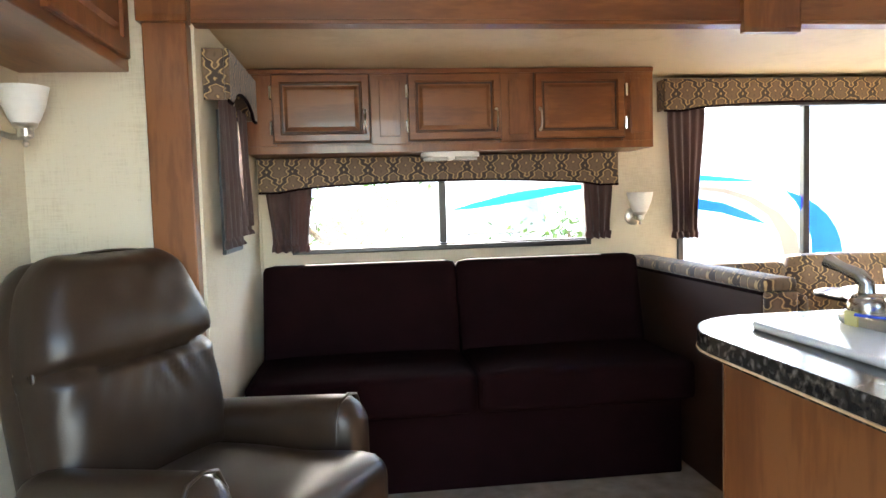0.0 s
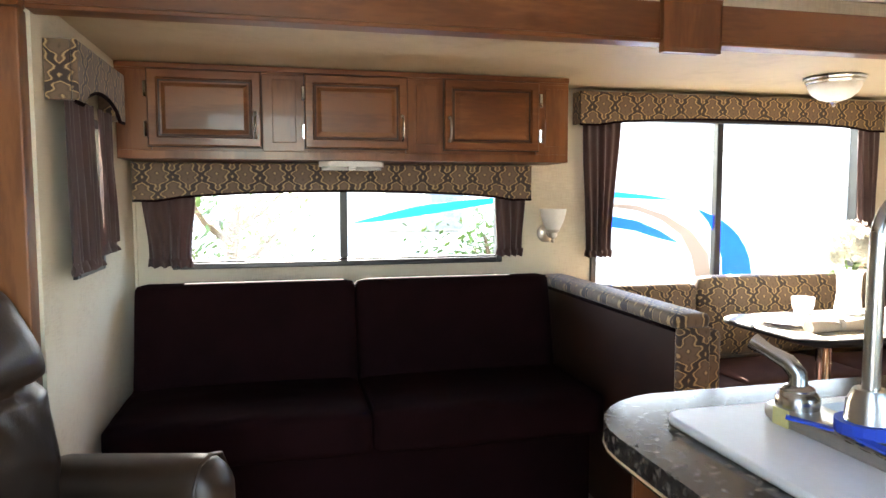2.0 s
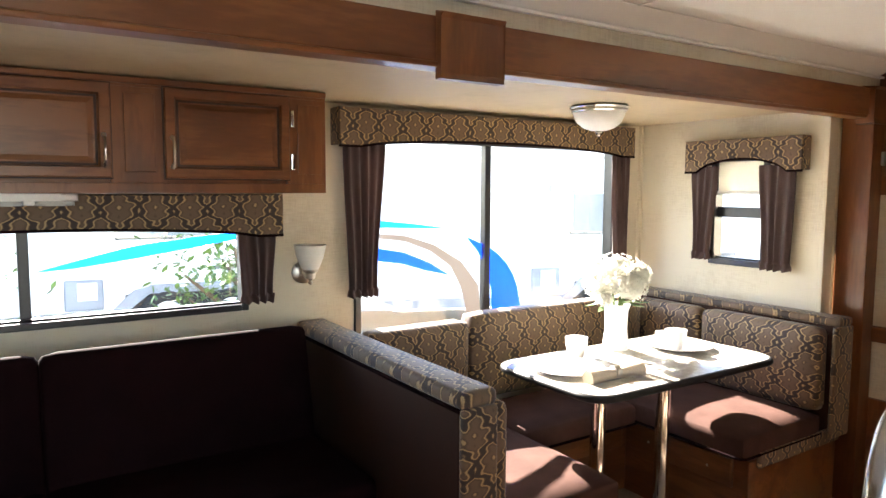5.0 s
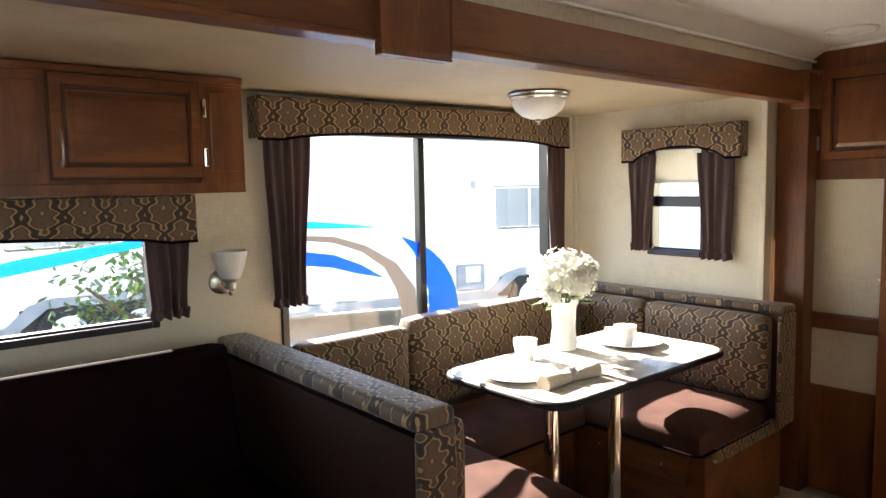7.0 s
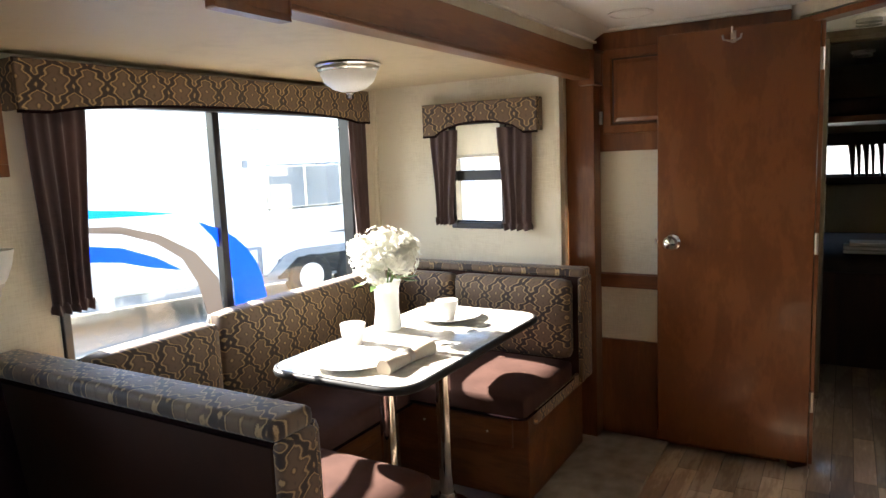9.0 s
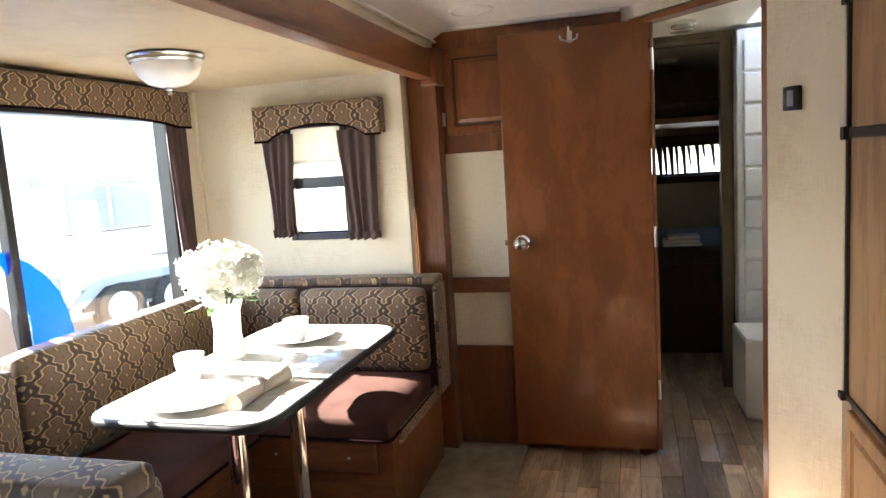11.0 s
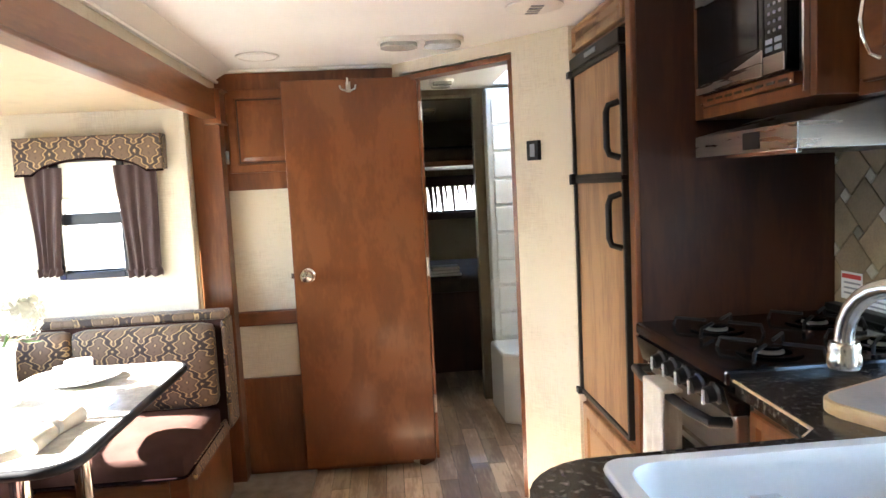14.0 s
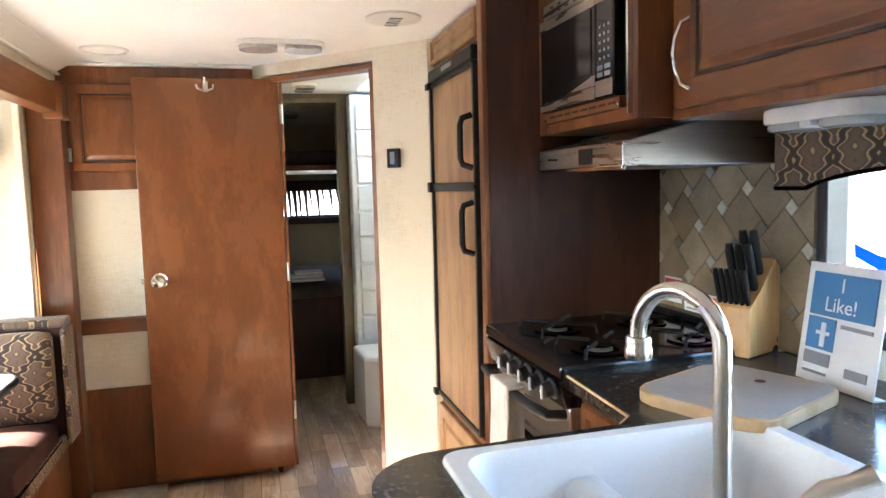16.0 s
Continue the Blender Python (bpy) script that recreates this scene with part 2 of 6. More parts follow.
PETAL = cloth("white_petals", (0.62, 0.62, 0.54), (0.78, 0.78, 0.71), 0.4)
LEAF = mottled("leaf_green", (0.05, 0.1, 0.02), (0.1, 0.18, 0.04), 20, 0.5, 200, 0.2)
TABLE_TOP = mottled("stone_look_tabletop", (0.45, 0.43, 0.39), (0.68, 0.66, 0.61), 30, 0.13, 160, 0.0)
TILE = mottled("tan_slate_tile", (0.17, 0.13, 0.08), (0.30, 0.235, 0.15), 11, 0.42, 130, 0.3, vary=0.18)
TILE_GLASS = mottled("pale_glass_tile", (0.3, 0.28, 0.24), (0.5, 0.48, 0.42), 11, 0.15, 130, 0.0, vary=0.5)
GROUT = mottled("dark_grout", (0.04, 0.033, 0.027), (0.07, 0.06, 0.05), 30, 0.9, 300, 0.3)
# Colour of the groove glaze, and of the shadow drawn round overhead doors.
GLAZE_AND_SHADOW = mottled("dark_glaze_and_shadow", (0.03, 0.01, 0.005), (0.05, 0.018, 0.009), 20, 0.6, 200, 0.0)
GLASS = glass("window_glass", (0.95, 0.97, 0.97))
VASE_GLASS = cloth("frosted_vase_glass", (0.74, 0.76, 0.74), (0.82, 0.83, 0.81), 0.5)
BLUE_FILM, PALE_BLUE_FILM, BEIGE_FILM = decal("blue_film", (0.0, 0.2, 0.92)), decal("light_blue_film", (0.0, 0.42, 0.92)), decal("beige_film", (0.29, 0.27, 0.26))
BLUE_TAPE = mottled("blue_tape", (0.01, 0.05, 0.5), (0.02, 0.09, 0.62), 9, 0.5, 200, 0.1)
DIVIDER = mottled("dark_brown_vinyl", (0.026, 0.011, 0.007), (0.046, 0.02, 0.012), 6, 0.5, 300, 0.15, spec=0.2)
SIGN_BLUE, SIGN_WHITE = mottled("sign_blue", (0.04, 0.18, 0.42), (0.05, 0.21, 0.47), 4, 0.4, 60, 0.0), mottled("sign_white", (0.72, 0.75, 0.78), (0.8, 0.82, 0.84), 4, 0.35, 60, 0.0)
SIGN_GREY = mottled("sign_grey", (0.2, 0.22, 0.26), (0.3, 0.32, 0.36), 4, 0.4, 60, 0.0)
YELLOW_LABEL, RED_LABEL = mottled("yellow_label", (0.6, 0.55, 0.2), (0.7, 0.65, 0.3), 9, 0.6, 60, 0.0), mottled("red_label", (0.5, 0.03, 0.03), (0.6, 0.05, 0.04), 9, 0.6, 60, 0.0)
PANE_GREY = mottled("tinted_pane", (0.16, 0.18, 0.2), (0.3, 0.32, 0.34), 1.2, 0.1, 40, 0.0)
DISPLAY = mottled("dark_display", (0.004, 0.004, 0.005), (0.01, 0.01, 0.012), 9, 0.06, 60, 0.0)
TRAILER_WHITE = mottled("gelcoat_white", (0.7, 0.71, 0.71), (0.8, 0.8, 0.8), 1, 0.3, 40, 0.0)
ASPHALT = mottled("pale_gravel", (0.2, 0.19, 0.17), (0.38, 0.36, 0.33), 0.6, 0.95, 25, 0.6)
RUBBER = mottled("tyre_rubber", (0.012, 0.012, 0.012), (0.03, 0.03, 0.03), 9, 0.8, 90, 0.2)
BARK = mottled("bark", (0.06, 0.04, 0.025), (0.14, 0.1, 0.07), 9, 0.9, 60, 0.7, (4, 4, 1))
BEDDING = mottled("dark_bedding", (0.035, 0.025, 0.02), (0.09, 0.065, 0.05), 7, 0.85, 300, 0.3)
GREY_PANEL = mottled("grey_shower_panel", (0.66, 0.7, 0.71), (0.74, 0.77, 0.78), 3, 0.25, 90, 0.0)
OLIVE_TRIM = wood("olive_brown_trim", (0.09, 0.07, 0.04), (0.13, 0.1, 0.06), (0.16, 0.13, 0.08), 2, 0.5)
BOARD_TOP = mottled("greyed_board", (0.36, 0.32, 0.28), (0.48, 0.43, 0.38), 8, 0.5, 90, 0.1)


# ---- builders ----
def thing(name, base, label="", category="", group="", kind=""):
    ob = new(name)
    ob.empty_display_size = 0.1
    ob.matrix_basis = Matrix.Translation(Vector(base) * K)
    return tagged(ob, label, category, group, kind)


def part(name, bm, material, parent=None, label="", smooth=None):
    """Links a bmesh, in plan units, as one mesh under a thing or part."""
    bmesh.ops.recalc_face_normals(bm, faces=bm.faces)
    bmesh.ops.scale(bm, vec=(K, K, K), verts=bm.verts)
    me = bpy.data.meshes.new(name)
    bm.to_mesh(me)
    bm.free()
    me.materials.append(material)
    if smooth:
        me.polygons.foreach_set("use_smooth", [True] * len(me.polygons))
        me.set_sharp_from_angle(angle=radians(smooth))
    ob = new(name, me)
    if parent:
        ob.parent = parent
        ob.matrix_parent_inverse = Matrix.Translation(-parent.matrix_basis.translation)
    return tagged(ob, label)


def setting(name, bm, material, label, category="", smooth=None):
    return tagged(part(name, bm, material, None, label, smooth), label, category, "", "structure")


def B():
    return bmesh.new()


def box(bm, x0, x1, y0, y1, z0, z1, bev=0.0, seg=2):
    v = [bm.verts.new((x, y, z)) for x in (x0, x1) for y in (y0, y1) for z in (z0, z1)]
    fs = [bm.faces.new([v[i] for i in f]) for f in ((0, 1, 3, 2), (4, 6, 7, 5), (0, 4, 5, 1), (2, 3, 7, 6), (0, 2, 6, 4), (1, 5, 7, 3))]
    if bev:
        es = list({e for f in fs for e in f.edges})
        bmesh.ops.bevel(bm, geom=es, offset=bev, segments=seg, profile=0.5, affect="EDGES")
    return bm


def prism(bm, pts, axis, a, b, bev=0.0, seg=2):
    """A polygon, given in the two other axes, drawn out along the axis from a to b."""
    def at(p, w):
        return {0: (w, p[0], p[1]), 1: (p[0], w, p[1]), 2: (p[0], p[1], w)}[axis]
    lo, hi = [bm.verts.new(at(p, a)) for p in pts], [bm.verts.new(at(p, b)) for p in pts]
    n = len(pts)
    fs = [bm.faces.new(lo), bm.faces.new(hi)] + [bm.faces.new((lo[i], lo[(i + 1) % n], hi[(i + 1) % n], hi[i])) for i in range(n)]
    if bev:
        es = list({e for f in fs[:2] for e in f.edges})
        bmesh.ops.bevel(bm, geom=es, offset=bev, segments=seg, profile=0.5, affect="EDGES")
    return bm


def tube(bm, pts, r, n=10, caps=True):
    """A round rod along points; r is one radius or one a point."""
    pts = [Vector(p) for p in pts]
    rings, side = [], None
    for i, p in enumerate(pts):
        d = (pts[min(i + 1, len(pts) - 1)] - pts[max(i - 1, 0)]).normalized()
        if side is None:
            side = d.cross(Vector((0, 0, 1)) if abs(d.z) < 0.9 else Vector((1, 0, 0))).normalized()
        side = (side - d * side.dot(d)).normalized()
        up = d.cross(side)
        rad = r[i] if isinstance(r, (list, tuple)) else r
        rings.append([bm.verts.new(p + (side * math.cos(2 * math.pi * k / n) + up * math.sin(2 * math.pi * k / n)) * rad) for k in range(n)])
    for a, b in zip(rings, rings[1:]):
        for k in range(n):
            bm.faces.new((a[k], a[(k + 1) % n], b[(k + 1) % n], b[k]))
    if caps:
        bm.faces.new(rings[0]), bm.faces.new(rings[-1])
    return bm


def lathe(bm, centre, profile, n=24, axis=(0, 0, 1)):
    """A turned shape: profile of (radius, height) about the axis from centre."""
    q = Vector((0, 0, 1)).rotation_difference(Vector(axis)).to_matrix()
    c = Vector(centre)
    rings = [[bm.verts.new(c + q @ Vector((r * math.cos(2 * math.pi * k / n), r * math.sin(2 * math.pi * k / n), h))) for k in range(n)] for r, h in profile]
    for a, b in zip(rings, rings[1:]):
        for k in range(n):
            bm.faces.new((a[k], a[(k + 1) % n], b[(k + 1) % n], b[k]))
    for ring in (rings[0], rings[-1]):
        if (ring[0].co - ring[n // 2].co).length > 1e-4:
            bm.faces.new(ring)
    return bm


def rounded(x0, x1, y0, y1, r, n=6):
    pts = []
    for cx, cy, a in ((x1 - r, y1 - r, 0), (x0 + r, y1 - r, 90), (x0 + r, y0 + r, 180), (x1 - r, y0 + r, 270)):
        pts += [(cx + r * math.cos(radians(a + 90 * k / n)), cy + r * math.sin(radians(a + 90 * k / n))) for k in range(n + 1)]
    return pts


def cushion(bm, x0, x1, y0, y1, z0, z1, r=0.03, puff=0.012, axis=2, n=10):
    """A stuffed cushion: a rounded box whose broad faces swell."""
    box(bm, x0, x1, y0, y1, z0, z1)
    bmesh.ops.subdivide_edges(bm, edges=bm.edges[:], cuts=n, use_grid_fill=True)
    lo, hi = Vector((x0, y0, z0)), Vector((x1, y1, z1))
    mid, half = (lo + hi) / 2, (hi - lo) / 2
    for v in bm.verts:
        p = v.co - mid
        inner = Vector([max(-h + r, min(h - r, c)) for c, h in zip(p, half)])
        d = p - inner
        if d.length > r:
            d = d.normalized() * r
        p = inner + d
        f = 1.0
        for k in range(3):
            if k != axis:
                f *= max(0.0, 1 - (abs(p[k]) / half[k]) ** 2.5)
        w = noise.noise(v.co * 5) * 0.25 + 1
        p[axis] += math.copysign(puff * f * w, p[axis]) if abs(p[axis]) > half[axis] * 0.4 else 0
        v.co = mid + p
    return bm


def pleated(bm, along, fixed, a0, a1, z0, z1, waist=1.0, folds=6, depth=0.018, thick=0.004, gather=0.0):
    """A hanging pleated cloth along axis 0 or 1; waist: width at the bottom against the top; gather shifts the bottom."""
    n, rows = folds * 8, 12
    grid = []
    for j in range(rows + 1):
        v = j / rows
        z = z1 + (z0 - z1) * v
        mid = (a0 + a1) / 2 + gather * v
        wid = (a1 - a0) * (1 + (waist - 1) * math.sin(v * math.pi / 2) ** 1.5)
        row = []
        for i in range(n + 1):
            u = i / n
            ph = 2 * math.pi * folds * u + 0.8 * math.sin(3 * v + 5 * u)
            amp = depth * (0.55 + 0.45 * v) * (0.7 + 0.3 * math.sin(11 * u + 2))
            off = amp * math.sin(ph)
            c = mid + (u - 0.5) * wid
            row.append((c, fixed + off, z + 0.003 * math.sin(ph) * v) if along == 0 else (fixed + off, c, z + 0.003 * math.sin(ph) * v))
        grid.append(row)
    for s in (0, thick):
        vs = [[bm.verts.new((p[0] + (0 if along == 0 else s), p[1] + (s if along == 0 else 0), p[2])) for p in row] for row in grid]
        for a, b in zip(vs, vs[1:]):
            for i in range(n):
                bm.faces.new((a[i], a[i + 1], b[i + 1], b[i]))
    return bm


def joined(parts):
    bm = B()
    for q in parts:
        q(bm)
    return bm


def wall_with_holes(axis, at0, at1, a0, a1, z0, z1, holes):
    """A wall slab between at0 and at1 on the axis, over a0..a1 and z0..z1, with rectangular openings (a, b, low, high) cut through."""
    bm = B()
    xs = sorted({a0, a1, *[h[0] for h in holes], *[h[1] for h in holes]})
    zs = sorted({z0, z1, *[h[2] for h in holes], *[h[3] for h in holes]})
    for i in range(len(xs) - 1):
        for j in range(len(zs) - 1):
            cx, cz = (xs[i] + xs[i + 1]) / 2, (zs[j] + zs[j + 1]) / 2
            if any(h[0] < cx < h[1] and h[2] < cz < h[3] for h in holes):
                continue
            if axis == 1:
                box(bm, xs[i], xs[i + 1], at0, at1, zs[j], zs[j + 1])
            else:
                box(bm, at0, at1, xs[i], xs[i + 1], zs[j], zs[j + 1])
    bmesh.ops.remove_doubles(bm, verts=bm.verts, dist=1e-5)
    seen, dead = {}, []
    for f in bm.faces:
        key = tuple(sorted(v.index for v in f.verts))
        c = tuple(round(x, 4) for x in f.calc_center_median())
        if c in seen:
            dead += [f, seen[c]]
        seen[c] = f
    bmesh.ops.delete(bm, geom=list(set(dead)), context="FACES")
    return bm


def turned(bm, about, degrees, axis="Z"):
    bmesh.ops.rotate(bm, verts=bm.verts, cent=about, matrix=Matrix.Rotation(radians(degrees), 3, axis))
    return bm


# ---- structure ----
CEIL, SLIDE_CEIL, CTR = 1.815, 1.64, 0.857
setting("floor", box(B(), -1.6, 7.3, 0.06, 2.14, -0.08, -0.004), GROUT, "dark subfloor of the trailer under the planks", "floor")
setting("floor_carpet", box(B(), -1.6, 4.425, 1.8, 3.2, -0.003, 0.012, 0.006), CARPET, "beige cut-pile carpet on the slide-out floor", "carpet")
setting("wall_kitchen", wall_with_holes(1, 0.06, 0.16, -1.6, 7.3, -0.08, CEIL, [(0.70, 1.46, -0.003, 1.78), (1.76, 2.556, 0.92, 1.36)]), WALLPAPER, "cream linen-papered wall with entry door and kitchen window", "wall")
setting("wall_front", box(B(), 0.1, 0.2, 1.2, 2.1, -0.003, CEIL), WALLPAPER, "cream linen-papered partition beside the armchair", "wall")
setting("wall_slide_front", box(B(), -1.6, 0.54, 2.1, 2.2, -0.08, CEIL), WALLPAPER, "cream linen-papered wall forward of the slide-out", "wall")
setting("wall_slide_header", joined([lambda b: box(b, 0.54, 4.45, 2.13, 2.2, 1.712, CEIL), lambda b: box(b, 0.54, 4.45, 2.155, 2.2, 1.645, 1.712)]), WALLPAPER, "cream linen-papered header wall over the slide-out", "wall")
setting("wall_slide_rear", box(B(), 4.475, 7.3, 2.1, 2.2, -0.08, CEIL), WALLPAPER, "cream linen-papered wall behind the wardrobe", "wall")
setting("wall_slide_return", joined([lambda b: box(b, 4.345, 4.475, 2.265, 2.33, -0.08, CEIL), lambda b: box(b, 4.345, 4.425, 2.23, 2.266, -0.08, CEIL)]), WALLPAPER, "cream wall return closing the slide-out gap", "wall")
setting("wall_end_front", box(B(), -1.7, -1.6, 0.06, 2.2, -0.08, CEIL), WALLPAPER, "plain cream wall closing the front", "wall")
setting("wall_end_rear", wall_with_holes(0, 7.2, 7.3, 0.16, 2.1, -0.08, CEIL, [(0.55, 1.6, 1.055, 1.29)]), WALLPAPER, "plain wall closing the bunk room", "wall")
setting("wall_slide_back", wall_with_holes(1, 3.2, 3.26, 0.56, 4.34, -0.08, SLIDE_CEIL, [(0.80, 2.175, 0.87, 1.205), (2.60, 4.07, 0.69, 1.53)]), WALLPAPER, "cream linen-papered back wall of the slide-out", "wall")
setting("wall_slide_left", wall_with_holes(0, 0.58, 0.66, 2.13, 3.2, -0.08, SLIDE_CEIL, [(2.38, 2.70, 0.93, 1.40)]), WALLPAPER, "cream linen-papered end wall of the slide-out", "wall")
setting("wall_slide_right", wall_with_holes(0, 4.26, 4.34, 2.235, 3.2, -0.08, SLIDE_CEIL, [(2.475, 2.765, 0.965, 1.47)]), WALLPAPER, "cream linen-papered end wall by the dinette", "wall")
setting("slide_corner_trim", joined([lambda b: box(b, 4.235, 4.26, 2.215, 2.24, 0.8, SLIDE_CEIL - 0.003, 0.004), lambda b: box(b, 4.24, 4.262, 3.18, 3.2, 0.8, SLIDE_CEIL - 0.003, 0.004), lambda b: box(b, 0.66, 0.672, 3.188, 3.2, 0.3, 1.3, 0.003)]), WALLPAPER, "cream corner mouldings of the slide-out", "trim")
setting("slide_ceiling", box(B(), 0.58, 4.34, 2.15, 3.26, SLIDE_CEIL, SLIDE_CEIL + 0.05), SLIDE_CEILING_SHADED, "cream ceiling of the slide-out, its shade painted tan", "ceiling")
setting("ceiling", joined([lambda b: box(b, -1.7, 4.72, 0.06, 2.2, CEIL, CEIL + 0.06), lambda b: box(b, 5.15, 7.3, 0.06, 2.2, CEIL, CEIL + 0.06), lambda b: box(b, 4.72, 5.15, 0.06, 0.2, CEIL, CEIL + 0.06), lambda b: box(b, 4.72, 5.15, 0.8, 2.2, CEIL, CEIL + 0.06)]), CEILING_WHITE, "white panelled main ceiling", "ceiling")
setting("ceiling_trim", joined([lambda b: box(b, -1.6, 4.42, 2.108, 2.124, 1.758, 1.767, 0.002), lambda b: box(b, 4.41, 4.43, 1.36, 2.1, CEIL - 0.014, CEIL - 0.001, 0.003), lambda b: box(b, 2.9, 2.912, 0.17, 2.1, CEIL - 0.004, CEIL - 0.001)]), CEILING_WHITE, "thin white ceiling mouldings and panel seam", "trim")
setting("ceiling_cove", prism(B(), [(2.124, 1.768), (2.124, CEIL - 0.0165), (2.05, CEIL - 0.001), (2.05, CEIL - 0.0025)], 0, -1.59, 4.41), CEILING_WHITE, "white curved ceiling edge along the slide-out", "ceiling")
# diagonal wall with the hall doorway
d0, d1 = Vector((4.445, 1.36)), Vector((3.80, 0.74))
dirn = (d1 - d0).normalized()
nrm = Vector((-dirn.y, dirn.x))
if nrm.x < 0:
    nrm = -nrm


def diag(bm, s0, s1, z0, z1, t0=0.0, t1=0.06, bev=0.0):
    a, b = d0 + dirn * s0, d0 + dirn * s1
    return prism(bm, [(a + nrm * t0)[:], (b + nrm * t0)[:], (b + nrm * t1)[:], (a + nrm * t1)[:]], 2, z0, z1, bev)


LEN = (d1 - d0).length
JL, JR = 0.075, 0.645
bm = wall_with_holes(1, 0.0, 0.06, 0.0, LEN, -0.004, CEIL - 0.001, [(JL - 0.03, JR, -0.003, 1.765)])
bmesh.ops.transform(bm, verts=bm.verts, matrix=Matrix(((dirn.x, nrm.x, 0, d0.x), (dirn.y, nrm.y, 0, d0.y), (0, 0, 1, 0), (0, 0, 0, 1))))
setting("wall_diagonal", bm, WALLPAPER, "cream linen-papered angled wall with the hall doorway", "wall")
setting("door_frame_hall", joined([lambda b: diag(b, JL - 0.03, JL, 0, 1.75, -0.006, 0.066, 0.003), lambda b: diag(b, JR - 0.018, JR, 0, 1.75, -0.002, 0.062, 0.003), lambda b: diag(b, JL - 0.03, JR, 1.735, 1.757, -0.006, 0.066, 0.003)]), CHERRY, "cherry-stained door frame of the hall opening", "door frame")
setting("wall_return", box(B(), 3.80, 3.86, 0.16, 0.74, -0.004, CEIL), WALLPAPER, "cream wall behind the refrigerator cabinet", "wall")
# bathroom and bunk partition
setting("wall_bunk_partition", wall_with_holes(0, 5.3, 5.36, 0.16, 2.1, -0.004, CEIL, [(0.9, 1.25, -0.003, 1.765)]), OLIVE_TRIM, "olive-brown partition with the bunk room doorway", "wall")
setting("door_frame_bunk", joined([lambda b: box(b, 5.28, 5.37, 0.85, 0.902, 0, 1.785, 0.004), lambda b: box(b, 5.28, 5.37, 1.248, 1.28, 0, 1.785, 0.004), lambda b: box(b, 5.28, 5.37, 0.902, 1.248, 1.763, 1.785, 0.004)]), OLIVE_TRIM, "olive-brown frame of the bunk room doorway", "door frame")
setting("wall_bath_side", box(B(), 4.5, 5.3, 1.55, 1.6, -0.004, CEIL), WALLPAPER, "cream wall of the hall", "wall")

# aft wood wall with the shelf recesses
aft = thing("wardrobe_wall", (4.43, 1.8, 0), "cherry-stained wardrobe front with cream-backed open recesses", "wardrobe", "", "structure")
part("panel", joined([lambda b: box(b, 4.43, 4.47, 1.36, 1.62, 0.0, CEIL - 0.016), lambda b: box(b, 4.43, 4.47, 2.14, 2.26, 0.0, CEIL - 0.016),
                      lambda b: box(b, 4.43, 4.47, 1.62, 2.14, 1.295, CEIL - 0.016), lambda b: box(b, 4.43, 4.47, 1.62, 2.14, 0.69, 0.755), lambda b: box(b, 4.43, 4.47, 1.62, 2.14, 0.0, 0.45)]), CHERRY, aft)
part("recess_back", box(B(), 4.449, 4.462, 1.62, 2.14, 0.75, 1.30), WALLPAPER, aft, "cream papered board")
part("recess_back", box(B(), 4.449, 4.462, 1.62, 2.14, 0.445, 0.695), WALLPAPER, aft, "cream papered board")
part("rail", box(B(), 4.418, 4.43, 1.62, 2.135, 0.692, 0.752, 0.003), CHERRY_Y, aft)
part("corner_post", box(B(), 4.34, 4.43, 2.10, 2.225, 0.0, CEIL - 0.1, 0.004), CHERRY, aft, "cherry-stained corner post")
for z in (1.22, 1.05, 0.88):
    part("catch", box(B(), 4.415, 4.431, 2.142, 2.158, z - 0.035, z + 0.035, 0.003), BLACK, aft, "dark metal catch")


def panel_door(bm, u0, u1, z0, z1, face, out, axis, rail=0.05):
    """A raised-panel door in one piece: frame, sunken groove and field. face: plane it lies on, out: direction it stands proud."""
    def ring(inset, lift):
        w = face + out * lift
        c = [(u0 + inset, z0 + inset), (u1 - inset, z0 + inset), (u1 - inset, z1 - inset), (u0 + inset, z1 - inset)]
        return [bm.verts.new((u, w, z) if axis == 1 else (w, u, z)) for u, z in c]
    steps = [(0, 0), (0, 0.014), (0.004, 0.018), (rail - 0.005, 0.018), (rail, 0.009), (rail + 0.012, 0.008), (rail + 0.026, 0.0145), (rail + 0.03, 0.0145)]
    rings = [ring(*q) for q in steps]
    for r0, r1 in zip(rings, rings[1:]):
        for k in range(4):
            bm.faces.new((r0[k], r0[(k + 1) % 4], r1[(k + 1) % 4], r1[k]))
    bm.faces.new(rings[-1]), bm.faces.new(rings[0])
    return bm


def glaze(bm, u0, u1, z0, z1, face, out, axis, rail=0.05):
    """The dark stain line lying in the groove of a raised-panel door: a thin square ring."""
    rings = []
    for inset, lift in ((rail + 0.001, 0.0085), (rail + 0.001, 0.0105), (rail + 0.0075, 0.0105), (rail + 0.0075, 0.0085)):
        w = face + out * lift
        c = [(u0 + inset, z0 + inset), (u1 - inset, z0 + inset), (u1 - inset, z1 - inset), (u0 + inset, z1 - inset)]
        rings.append([bm.verts.new((u, w, z) if axis == 1 else (w, u, z)) for u, z in c])
    for r0, r1 in zip(rings, rings[1:] + rings[:1]):
        for k in range(4):
            bm.faces.new((r0[k], r0[(k + 1) % 4], r1[(k + 1) % 4], r1[k]))
    return bm


def hinge(bm, u, z, face, out, axis):
    w0, w1 = sorted((face, face + out * 0.026))
    if axis == 1:
        box(bm, u - 0.006, u + 0.006, w0, w1, z - 0.028, z + 0.028, 0.004)
    else:
        box(bm, w0, w1, u - 0.006, u + 0.006, z - 0.028, z + 0.028, 0.004)
    return bm


